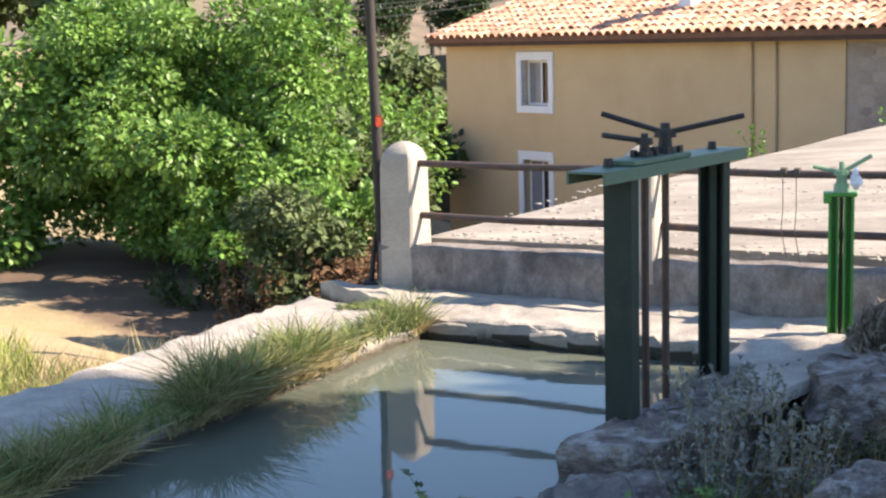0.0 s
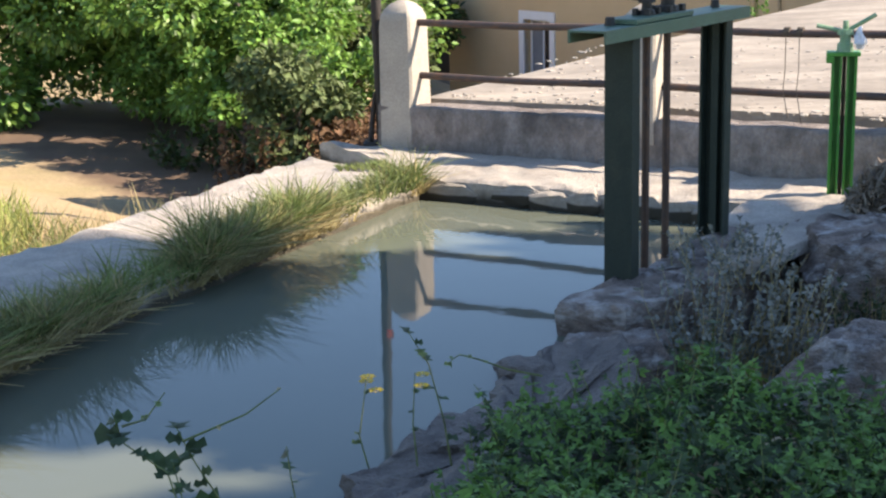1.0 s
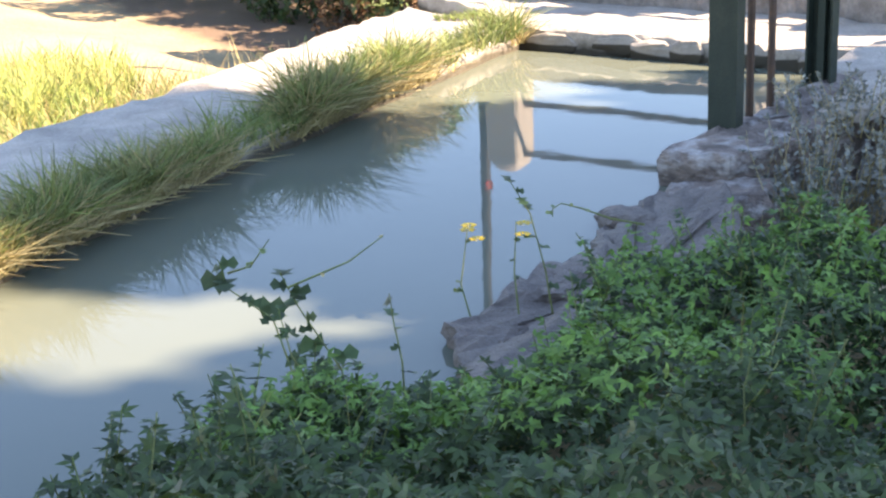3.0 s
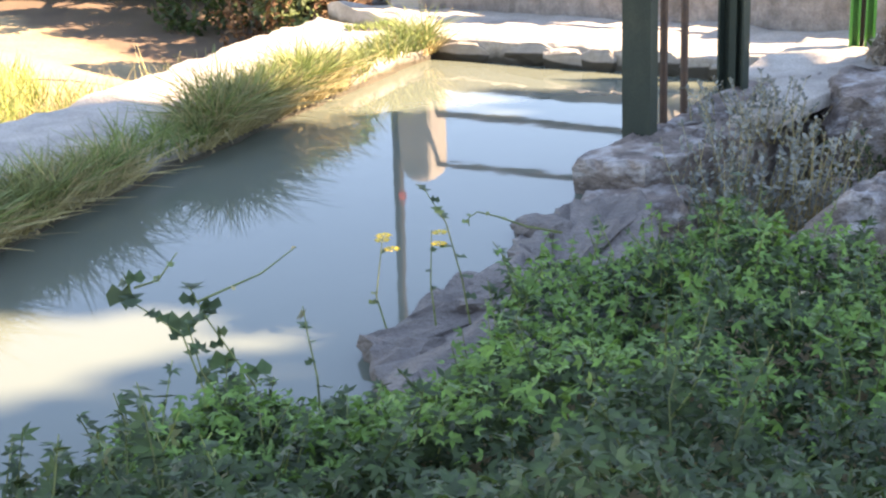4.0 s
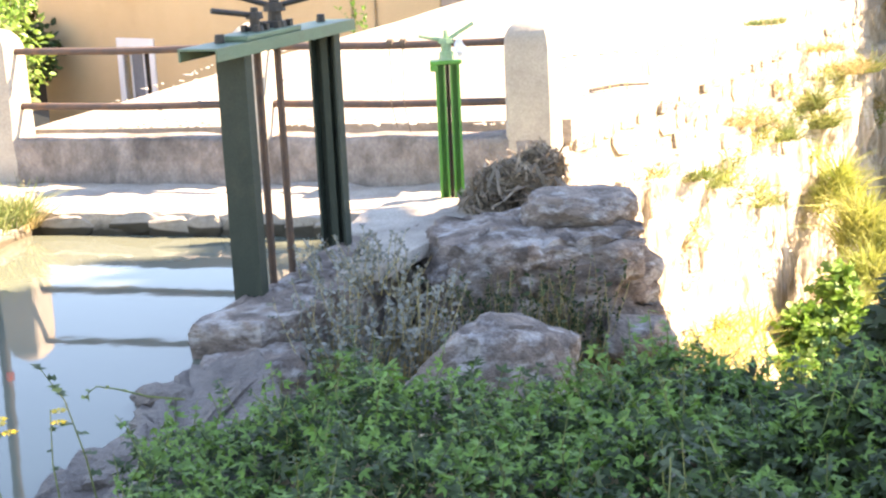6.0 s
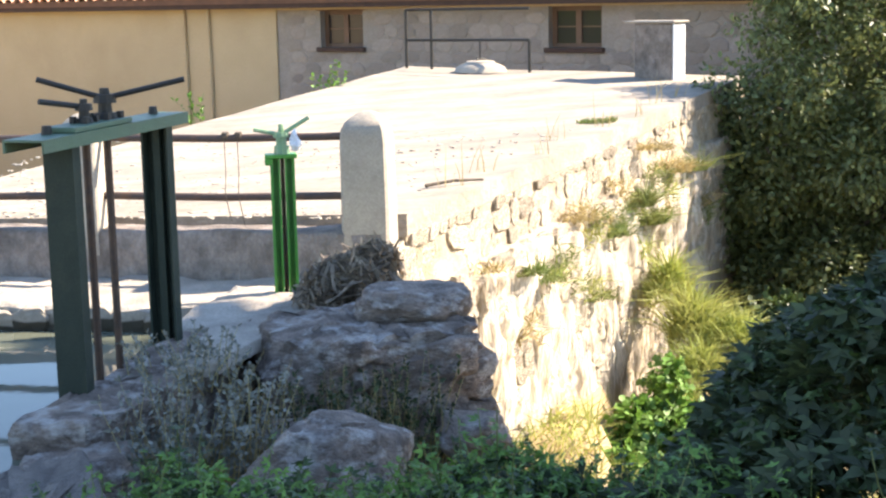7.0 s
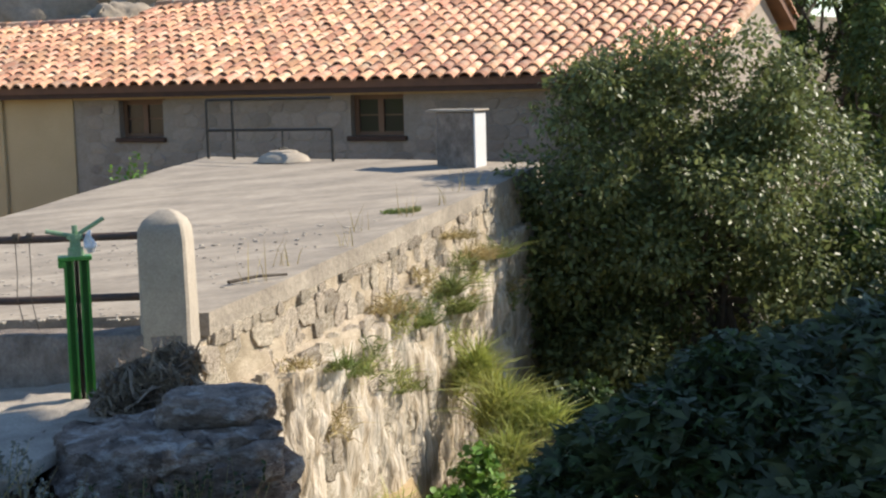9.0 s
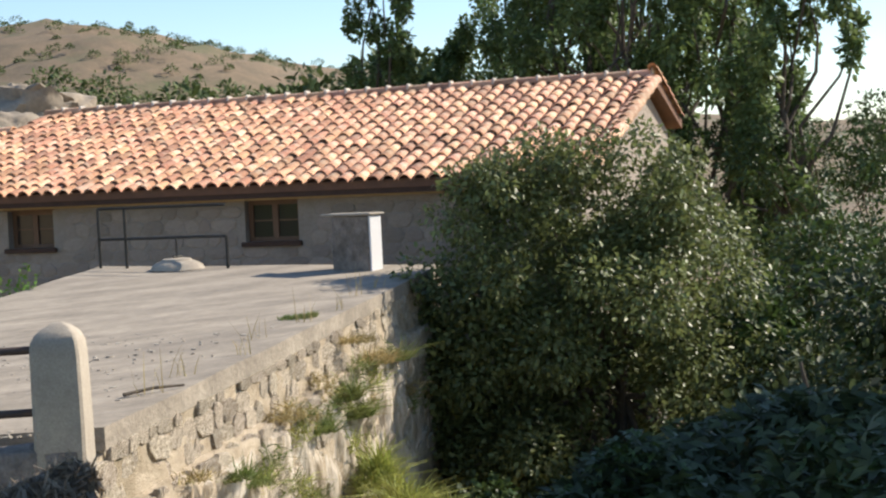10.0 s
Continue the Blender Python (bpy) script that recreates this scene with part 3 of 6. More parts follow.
# ---------- railing ----------
def pillar(u, w, h, low, label):
    t = thing("fence_pillar", FENCE @ pose(u, w / 2 - 0.0, low), label, "pillar", "railing pillars")
    bm = bmesh.new()
    k = w / 2
    secs = []
    for z, s in ((0, 1.04), (0.2, 1.03), (0.5, 1.0), (h - 0.2, 0.95), (h - 0.12, 0.92), (h - 0.07, 0.78), (h - 0.025, 0.5), (h, 0.18)):
        c = k * s
        q = c * 0.88
        secs.append([(-q, -c, z), (q, -c, z), (c, -q, z), (c, q, z), (q, c, z), (-q, c, z), (-c, q, z), (-c, -q, z)])
    rows = loft(bm, secs, True)
    bm.faces.new(rows[-1]); bm.faces.new(rows[0][::-1])
    bmesh.ops.subdivide_edges(bm, edges=bm.edges[:], cuts=1, use_grid_fill=True)
    rough(bm, 0.008, 0.2, seed=u)
    smooth(part("shaft", bm, M_PILLAR, t), 35)
    return t


pillar(-5.88, 0.29, 1.15, 0.10, "pale rendered pillar with a rounded top beside a tarred pole")
pillar(-3.92, 0.27, 0.95, 0.30, "pale rendered pillar standing in the middle of the railing")
pillar(-1.96, 0.32, 1.45, -0.20, "tall pale rendered pillar with a domed top at the tank corner")

for z, nm in ((1.085, "upper"), (0.69, "lower")):
    for u0, u1 in ((-5.76, -4.02), (-3.82, -2.10)):
        t = thing("rail", FENCE @ pose(u0, 0.14, z), "dark rusty pipe rail fixed between the pillars", "railing", "pipe rails")
        bm = bmesh.new()
        tube(bm, [(0, 0, 0), ((u1 - u0) * 0.5, 0, -0.012), (u1 - u0, 0, 0)], 0.026, 10)
        smooth(part("pipe", bm, M_RAIL, t))


# ---------- sluice gate ----------
GL, GR = Vector((0.825, 6.84, 0)), Vector((1.47, 7.74, 0))
gd = (GR - GL).normalized()
gaz = math.degrees(math.atan2(gd.x, gd.y))
G = Matrix.Translation(GL) @ Matrix.Rotation(-radians(gaz), 4, "Z")      # local y runs from post to post
span = (GR - GL).length
gate = thing("sluice_gate", G, "dark green steel sluice gate frame with hand-turned spindles", "sluice gate")
for y0, sgn in ((0, 1), (span, -1)):
    bm = bmesh.new()
    prof = [(-0.075, 0), (0.075, 0), (0.075, 0.075), (0.063, 0.075), (0.063, 0.012), (0.02, 0.012), (0.02, 0.05), (-0.02, 0.05), (-0.02, 0.012), (-0.063, 0.012), (-0.063, 0.075), (-0.075, 0.075)]
    rows = loft(bm, [[(x, y0 + y * sgn, z) for x, y in prof] for z in (-0.1, 0.5, 1.335)], True)
    bm.faces.new(rows[0][::-1]); bm.faces.new(rows[-1])
    part("post", bm, M_GATE, gate)
bm = bmesh.new()
prof = [(-0.10, 1.335), (-0.10, 1.395), (0.10, 1.395), (0.10, 1.335), (0.09, 1.335), (0.09, 1.385), (-0.09, 1.385), (-0.09, 1.335)]
rows = loft(bm, [[(x, y, z) for x, z in prof] for y in (-0.30, span * 0.5, span + 0.16)], True)
bm.faces.new(rows[0][::-1]); bm.faces.new(rows[-1])
part("beam", bm, M_BEAM, gate, "lighter green channel beam")
for y in (-0.03, span + 0.0):
    bm = bmesh.new()
    bmesh.ops.create_cone(bm, cap_ends=True, segments=8, radius1=0.026, radius2=0.022, depth=0.04, matrix=pose(-0.03, y, 1.415))
    smooth(part("bolt", bm, M_IRON, gate))
bm = bmesh.new()
box(bm, -0.085, 0.02, 1.396, 0.085, 0.62, 1.422)
part("base_plate", bevel(bm, 0.004, 1), M_BEAM, gate)


def spindle(y, big, arms):
    """A screw spindle with its bearing block and bar handles."""
    bm = bmesh.new()
    tube(bm, [(0, y, 0.02), (0, y, 1.34)], 0.02, 8)
    smooth(part("rod", bm, M_ROD, gate, "rusty screw rod"))
    bm = bmesh.new()
    k = 1.0 if big else 0.75
    for z0, r0, h in ((1.422, 0.060, 0.03), (1.452, 0.036, 0.05), (1.50, 0.058, 0.042), (1.542, 0.026, 0.03)):
        bmesh.ops.create_cone(bm, cap_ends=True, segments=10, radius1=r0 * k, radius2=r0 * k * 0.9, depth=h * k, matrix=pose(0, y, 1.422 + (z0 - 1.422 + h / 2) * k))
    for sx in (-1, 1):
        box(bm, sx * 0.045 * k - 0.012, y - 0.085 * k, 1.422, sx * 0.045 * k + 0.012, y - 0.05 * k, 1.455)
        box(bm, sx * 0.045 * k - 0.012, y + 0.05 * k, 1.422, sx * 0.045 * k + 0.012, y + 0.085 * k, 1.455)
    smooth(part("bearing", bm, M_IRON, gate, "black iron bearing head"), 35)
    zc = 1.422 + 0.10 * k
    for dx, dy, dz in arms:
        bm = bmesh.new()
        tube(bm, [(dx * 0.1, y + dy * 0.1, zc + dz * 0.1), (dx, y + dy, zc + dz)], 0.014, 8)
        smooth(part("handle", bm, M_IRON, gate))


IG = G.inverted()


def arm_to(p, y, k):
    q = IG @ Vector(p)
    return (q.x, q.y - y, q.z - (1.422 + 0.10 * k))


spindle(0.50, True, [arm_to((0.80, 7.26, 1.625), 0.50, 1), arm_to((1.49, 7.14, 1.605), 0.50, 1)])
spindle(0.28, False, [arm_to((0.775, 7.0, 1.535), 0.28, 0.75)])

# ---------- bright green lifting post ----------
P0 = Vector((2.37, 8.58, 0.17))
post = thing("lifting_post", Matrix.Translation(P0) @ Matrix.Rotation(radians(-14), 4, "Z"), "bright green steel lifting post with a crank head", "sluice gate")
for sx in (-1, 1):
    bm = bmesh.new()
    prof = [(0.014, -0.045), (0.026, -0.045), (0.026, 0.025), (0.058, 0.025), (0.058, -0.045), (0.074, -0.045), (0.074, 0.04), (0.014, 0.04)]
    rows = loft(bm, [[(x * sx, y, z) for x, y in prof] for z in (0, 0.86)], True)
    bm.faces.new(rows[0]); bm.faces.new(rows[1][::-1])
    part("upright", bm, M_LIME, post)
bm = bmesh.new()
tube(bm, [(0, 0, 0.02), (0, 0, 0.98)], 0.012, 8)
part("rod", bm, M_ROD, post)
bm = bmesh.new()
box(bm, -0.105, -0.06, 0.86, 0.09, 0.06, 0.885)
box(bm, -0.105, -0.06, 0.82, -0.06, 0.06, 0.86)
part("cap_plate", bevel(bm, 0.004, 1), M_LIME, post)
bm = bmesh.new()
for z0, r0, h in ((0.885, 0.05, 0.05), (0.935, 0.035, 0.05), (0.985, 0.05, 0.03), (1.015, 0.018, 0.05)):
    bmesh.ops.create_cone(bm, cap_ends=True, segments=10, radius1=r0, radius2=r0 * 0.92, depth=h, matrix=pose(0.0, 0, z0 + h / 2))
smooth(part("crank_head", bm, M_PALEGREEN, post, "faded green crank head"), 35)
for e in ((-0.165, 0.02, 1.035), (0.17, 0.0, 1.10)):
    bm = bmesh.new()
    tube(bm, [(0, 0, 1.0), e], 0.013, 8)
    smooth(part("handle", bm, M_PALEGREEN, post))
bm = bmesh.new()
bmesh.ops.create_icosphere(bm, subdivisions=3, radius=1, matrix=Matrix.Translation((0.085, -0.05, 0.955)) @ Matrix.Diagonal((0.035, 0.03, 0.06, 1)))
rough(bm, 0.03, 0.06)
smooth(part("plastic_wrap", bm, M_WHITE, post, "crumpled white plastic tied to the head"), 60)

# ---------- pole beside the pillar ----------
pole = thing("pole", (-0.52, 11.23, 0.12), "slender dark tarred pole with an orange marker", "pole")
bm = bmesh.new()
tube(bm, [(0.04, 0, -0.2), (0.02, 0, 1.2), (-0.02, 0, 3.0), (-0.06, 0, 6.5)], [0.045, 0.04, 0.036, 0.03], 10)
smooth(part("shaft", bm, M_POLE, pole))
for x, t in ((-0.06, 0.05), (0.10, -0.04)):
    bm = bmesh.new()
    tube(bm, [(x, -0.03, -0.02), (x + t, -0.01, 0.42)], [0.026, 0.014], 8)
    smooth(part("stay", bm, M_POLE, pole))
bm = bmesh.new()
box(bm, 0.02, -0.055, 1.24, 0.075, -0.045, 1.32)
part("marker", bevel(bm, 0.012, 2), M_ORANGE, pole, "small orange marker")
bm = bmesh.new()
box(bm, -0.11, -0.12, 0.015, 0.13, 0.1, 0.035)
part("foot_plate", bevel(bm, 0.005, 1), M_POLE, pole)

# strings tied to the upper rail
for u in (-2.92, -2.83):
    bm = bmesh.new()
    z = 1.085
    tube(bm, [fp(u, -0.11, z + 0.03), fp(u + 0.004, -0.105, 0.85), fp(u - 0.006, -0.105, 0.7), fp(u + 0.03, -0.11, 0.52 if u < -2.9 else 0.49)], 0.003, 5)
    t = part("cord", bm, M_BARK)
    tagged(t, "thin dark cord knotted round the upper rail", "cord", "cords on the rail")
    bm = bmesh.new()
    tube(bm, [fp(u - 0.02, -0.14, z), fp(u + 0.02, -0.14, z)], 0.033, 8)
    part("knot", bm, M_BARK, t)


# ---------- masonry, boulders and shore ----------
def rock(name, c, size, seed, label, turn=0, material=None, group="boulders", cuts=12, amount=0.13, sub=4, cracks=1.6):
    """An angular boulder: a ball cut by planes and broken by noise."""
    r = random.Random(seed)
    bm = bmesh.new()
    bmesh.ops.create_icosphere(bm, subdivisions=sub, radius=1)
    planes = []
    for _ in range(cuts):
        d = Vector((r.gauss(0, 1), r.gauss(0, 1), r.gauss(0, 1))).normalized()
        planes.append((d, r.uniform(0.55, 0.85)))
    planes += [(Vector((0, 0, 1)), 0.62), (Vector((0, 0, -1)), 0.6)]
    for v in bm.verts:
        for d, k in planes:
            e = v.co.dot(d) - k
            if e > 0:
                v.co -= d * e * 0.97
    for v in bm.verts:
        p = v.co * 1.8 + Vector((seed, 0, 0))
        lay = noise.fractal(Vector((p.x * 0.6, p.y * 0.6, p.z * 4.5 + seed)), 0.8, 2.3, 4)
        crack = min(0.0, abs(noise.noise(p * 1.7 + Vector((3, 1, seed)))) - 0.09) * cracks
        v.co += v.co * (noise.fractal(p, 0.9, 2.2, 5) * amount + lay * amount * 0.22 + crack)
        v.co = Vector((v.co.x * size[0], v.co.y * size[1], v.co.z * size[2]))
    ob = smooth(part(name, bm, material or M_ROCK), 50)
    ob.matrix_world = pose(*c, 0, 0, turn)
    return tagged(ob, label, "rock", group)


def block(name, outline, top, low, material, label, category="wall", cell=0.09, amount=0.03, kind="structure", seed=0.0, tilt=None):
    """A worn masonry block with an outline in plan."""
    bm = bmesh.new()
    ring = line_points([(*p, 0) for p in outline] + [(*outline[0], 0)], cell)[:-1]
    c = sum(ring, Vector()) / len(ring)
    zt = (lambda p: top + tilt(p)) if tilt else (lambda p: top)
    secs = []
    for f, dz in ((1.03, None), (1.02, 0.6), (1.01, 0.3), (1.0, 0.1), (0.995, 0.04), (0.97, 0.0), (0.85, 0.0), (0.65, 0.0), (0.4, 0.0), (0.15, 0.0)):
        secs.append([Vector((c.x + (p.x - c.x) * f, c.y + (p.y - c.y) * f, low if dz is None else zt(p) - dz * (top - low))) for p in ring])
    rows = loft(bm, secs, True)
    bm.faces.new(rows[-1])
    rough(bm, amount, 0.28, seed=seed)
    rough(bm, amount * 0.6, 0.08, seed=seed)
    ob = smooth(part(name, bm, material), 55)
    return tagged(ob, label, category, kind=kind)


block("wall_gate", [(0.50, 6.45), (0.76, 6.76), (1.28, 7.5), (1.62, 8.0), (2.05, 8.05), (1.85, 7.6), (1.52, 7.15), (1.18, 6.62), (0.80, 6.28)], 0.17, -0.7, M_ROCK,
      "rough grey masonry block carrying the sluice gate", amount=0.035)
block("wall_apron", [(1.5, 7.9), (1.75, 8.45), (2.1, 8.95), (3.05, 8.6), (3.25, 8.05), (2.9, 7.75), (2.05, 7.75)], 0.19, -0.8, M_CONC, "pale worn concrete apron beside the sluice", amount=0.025, seed=4)
tagged(block("stone_slab", [(1.28, 6.92), (1.56, 7.0), (1.98, 7.5), (2.1, 7.8), (1.7, 7.75)], 0.215, 0.14, M_CONC, "thin flat stone slab bridging the outlet", "slab", 0.07, 0.008, "thing", 2), kind="thing")


def weir_remnant(name, outline, low, top, seed, label):
    """A craggy block of layered natural stone and old masonry with an outline in plan."""
    bm = bmesh.new()
    ring = line_points([(*p, 0) for p in outline] + [(*outline[0], 0)], 0.035)[:-1]
    c = sum(ring, Vector()) / len(ring)
    secs, n = [], 34
    for i in range(n + 1):
        t = i / n
        z = low + (top - low) * t
        row = []
        for p in ring:
            q = Vector((p.x * 1.6, p.y * 1.6, z * 5.5 + seed))
            bed = noise.noise(q) * 0.055 + noise.noise(Vector((p.x * 5, p.y * 5, z * 9))) * 0.03
            joint = min(0.0, abs(noise.noise(Vector((p.x * 1.1, p.y * 1.1, z * 3.4 + 2)))) - 0.08) * 0.8
            k = 1.0 - 0.10 * max(0.0, t - 0.86) / 0.14 + 0.05 * (1 - t)
            d = (p - c).normalized()
            row.append(Vector((c.x + (p.x - c.x) * k, c.y + (p.y - c.y) * k, z)) + d * (bed + joint))
        secs.append(row)
    for f in (0.8, 0.6, 0.4, 0.2, 0.06):
        secs.append([Vector((c.x + (p.x - c.x) * f * 0.9, c.y + (p.y - c.y) * f * 0.9, top + 0.015)) for p in ring])
    rows = loft(bm, secs, True)
    bm.faces.new(rows[-1])
    bm.faces.new(rows[0][::-1])
    rough(bm, 0.035, 0.3, seed=seed)
    rough(bm, 0.028, 0.09, (1, 1, 1.3), seed)
    rough(bm, 0.014, 0.04, seed=seed)
    t = thing(name, (c.x, c.y, low), label, "rock", "boulders")
    bmesh.ops.translate(bm, vec=(-c.x, -c.y, -low), verts=bm.verts)
    smooth(part("core", bm, M_ROCK, t), 38)
    for c2, size, sd, turn in (((2.84, 7.06, 0.10), (0.24, 0.16, 0.17), 71, 12), ((2.46, 7.08, 0.14), (0.30, 0.16, 0.13), 72, -6), ((2.12, 7.11, 0.10), (0.24, 0.15, 0.14), 73, 8), ((2.62, 7.04, -0.16), (0.24, 0.13, 0.15), 75, 5)):
        b = rock("stone", (c2[0] - c.x, c2[1] - c.y, c2[2] - low), size, sd, "", turn, cuts=9, amount=0.14, cracks=0.8)
        b.parent = t
        for key in ("category", "group"):
            if key in b:
                del b[key]
    return t


weir_remnant("weir_remnant", [(1.80, 7.05), (2.1, 6.95), (2.5, 6.98), (2.8, 6.9), (3.06, 7.0), (3.12, 7.3), (2.98, 7.7), (2.5, 7.85), (2.0, 7.75), (1.82, 7.4)], -1.0, 0.24, 3.0, "massive weathered grey stone remnant of the ruined weir with lichen")
rock("boulder", (2.76, 7.40, 0.285), (0.33, 0.27, 0.19), 19, "flat rounded boulder lying on a larger one", -12, cuts=3, amount=0.12, cracks=0.6, sub=5)
rock("boulder", (2.86, 6.74, -0.28), (0.26, 0.22, 0.2), 14, "squarish stone at the foot of the weir remnant", 40, cracks=0.6)
rock("boulder", (1.95, 6.75, -0.35), (0.42, 0.36, 0.40), 15, "dark boulder in the shaded outlet hollow", 70)
rock("boulder", (1.70, 5.60, -0.06), (0.56, 0.36, 0.50), 26, "pale pointed stone lying among creepers", 25, cuts=14, amount=0.1)
rock("boulder", (0.72, 6.22, -0.12), (0.36, 0.26, 0.3), 17, "grey stone at the corner of the pool wall", 35)
# shelf of rock sloping into the pool
block("shore_rock", [(0.50, 6.22), (0.24, 5.84), (0.14, 5.5), (-0.06, 5.18), (-0.22, 4.93), (-0.37, 4.66), (-0.34, 4.36), (-0.2, 4.08), (0.2, 4.0), (0.62, 4.7), (0.72, 5.3), (0.80, 6.1)], 0.035, -0.5, M_SHORE,
      "brown rock shelf sloping into the pool", "rock", 0.05, 0.055, "thing", 3, lambda p: 0.13 * max(0.0, (p.x - p.y * 0.62 + 3.42)))
for i, (x, y, a, b) in enumerate(((0.30, 5.86, 0.16, 0.12), (0.02, 4.98, 0.18, 0.13), (-0.2, 4.55, 0.17, 0.13))):
    rock("shore_rock", (x, y, 0.03), (a, b, 0.09), 40 + i, "flat brown rock lying at the water's edge", 50 + 13 * i, group="shore rocks", amount=0.3, sub=3, material=M_SHORE)


def strokes(name, rng, n, where, height, width, lean, material, parent=None, kind="stuff", label="", category="grass", bend=0.35):
    """Blades of grass: where(rng, n) gives their feet."""
    P = where(rng, n)
    n = len(P)
    h = height * (0.45 + 0.9 * rng.random(n)) * np.array([1 + 0.75 * noise.noise(Vector((p[0] * 2.3, p[1] * 2.3, 5))) for p in P])
    a = rng.random(n) * 2 * math.pi
    L = lean * rng.random(n)
    D = np.stack([np.cos(a) * L, np.sin(a) * L, np.ones(n)], 1)
    D /= np.linalg.norm(D, axis=1, keepdims=True)
    S = np.cross(D, rng.normal(size=(n, 3)))
    S /= np.linalg.norm(S, axis=1, keepdims=True)
    droop = np.stack([np.cos(a), np.sin(a), -0.5 * np.ones(n)], 1) * (bend * h * rng.random(n))[:, None]
    w = (width * (0.6 + 0.8 * rng.random(n)))[:, None]
    M1 = P + D * (h * 0.5)[:, None] + droop * 0.2
    T = P + D * h[:, None] + droop
    V = np.stack([P - S * w, P + S * w, M1 + S * w * 0.8, M1 - S * w * 0.8, T + S * w * 0.15, T - S * w * 0.15], 1)
    F = (np.array([(0, 1, 2, 3), (3, 2, 4, 5)])[None] + (np.arange(n) * 6)[:, None, None]).reshape(-1, 4)
    me = bpy.data.meshes.new(name)
    me.from_pydata(V.reshape(-1, 3).tolist(), [], F.tolist())
    ob = part(name, me, material, parent)
    return tagged(ob, label, category if not parent else "", kind=kind if not parent else "")


rng = np.random.default_rng(5)


def along(line, lo, hi, spread0, spread1, z, clump=0.0):
    """Feet strewn beside a broken line, thicker in clumps."""
    pts = line_points([(*p, 0) for p in line], 0.05)

    def where(rng, n):
        k = (lo + (hi - lo) * rng.random(n * 2)) * (len(pts) - 2)
        i = k.astype(int)
        A = np.array([tuple(p) for p in pts])
        d = A[i + 1] - A[i]
        d /= np.linalg.norm(d, axis=1, keepdims=True) + 1e-9
        nn = np.stack([d[:, 1], -d[:, 0], 0 * d[:, 0]], 1)
        P = A[i] + nn * (spread0 + (spread1 - spread0) * rng.random(n * 2))[:, None]
        if clump:
            keep = np.array([noise.noise(Vector((p[0] * 1.2, p[1] * 1.2, 9))) + 0.25 * noise.noise(Vector((p[0] * 6, p[1] * 6, 2))) for p in P]) > clump * (rng.random(n * 2) - 0.48)
            P = P[keep]
        P = P[:n]
        P[:, 2] = z
        return P
    return where


# the line runs from the far corner towards the camera; positive side is the wall
strokes("bank_grass", rng, 8500, along(LEFT_IN, 0.0, 0.78, -0.06, 0.19, 0.10, 0.9), 0.25, 0.0045, 0.9, M_GRASS, label="long green grass hanging over the water's edge", bend=0.8)
strokes("bank_grass", rng, 9000, along(LEFT_IN, 0.0, 0.8, -0.06, 0.12, 0.05, 0.3), 0.24, 0.004, 1.1, M_STRAW, label="dry yellowed grass along the water's edge", bend=0.8)
strokes("bank_grass", rng, 1500, along(LEFT_IN, 0.0, 0.16, -0.02, 0.25, 0.12, 0.3), 0.16, 0.0045, 0.8, M_GRASS, label="bright green grass tuft at the pool corner", bend=0.6)
strokes("bank_grass", rng, 500, along([(-0.75, 10.1), (-0.35, 10.2)], 0.0, 1.0, -0.05, 0.1, 0.14), 0.06, 0.004, 0.9, M_GRASS, label="small grass tuft in a crack of the wall top")


def patch(cx, cy, rx, ry, zf):
    def where(rng, n):
        a, r = rng.random(n) * 2 * math.pi, np.sqrt(rng.random(n))
        x, y = cx + rx * r * np.cos(a), cy + ry * r * np.sin(a)
        return np.stack([x, y, np.array([zf(p, q) for p, q in zip(x, y)])], 1)
    return where


strokes("meadow_grass", rng, 2600, patch(-3.5, 9.3, 1.3, 1.7, ground_z), 0.24, 0.005, 0.7, M_GRASS, label="sparse green grass on the sandy slope")
strokes("meadow_grass", rng, 3500, patch(-3.4, 9.0, 1.5, 2.2, ground_z), 0.16, 0.004, 0.9, M_STRAW, label="dry straw grass on the sandy slope")
strokes("meadow_grass", rng, 500, patch(-2.2, 9.9, 0.5, 0.8, ground_z), 0.3, 0.004, 0.3, M_STRAW, label="dry seed stalks beside the channel wall")
strokes("meadow_grass", rng, 2600, patch(-4.0, 10.6, 0.9, 1.3, ground_z), 0.22, 0.005, 0.7, M_RGRASS, label="yellow-green grass on the sandy slope")

# dry root clump beside the pillar
nest = thing("dry_root_clump", (2.66, 8.08, 0.17), "tangled heap of dry brown roots and straw", "dry brush")
bm = bmesh.new()
bmesh.ops.create_icosphere(bm, subdivisions=4, radius=1, matrix=Matrix.Translation((0, 0, 0.10)) @ Matrix.Diagonal((0.19, 0.13, 0.11, 1)))
for v in bm.verts:
    v.co += v.co * 0.5 * noise.fractal(v.co * 5, 0.8, 2.2, 4)
smooth(part("core", bm, M_DRYROOT, nest), 80)
lum = np.array([[-0.04, 0, 0.16, 0.27, 0.2, 0.15], [0.11, 0.03, 0.25, 0.15, 0.15, 0.12], [-0.2, 0, 0.08, 0.17, 0.14, 0.09]])
P, d = cloud(rng, 5000, lum, 0.7)
lie = unit(rng, 5000)
lie -= d * (lie * d).sum(1, keepdims=True) * 0.75
part("straw", scatter_mesh("straw", P, lie, d, 0.15 * (0.5 + rng.random(5000)), [(-0.02, -0.5, -0.1), (0.02, -0.5, -0.1), (0.025, 0.1, 0.08), (-0.02, 0.5, -0.12)], [(0, 1, 2, 3)]), M_DRYROOT, nest)

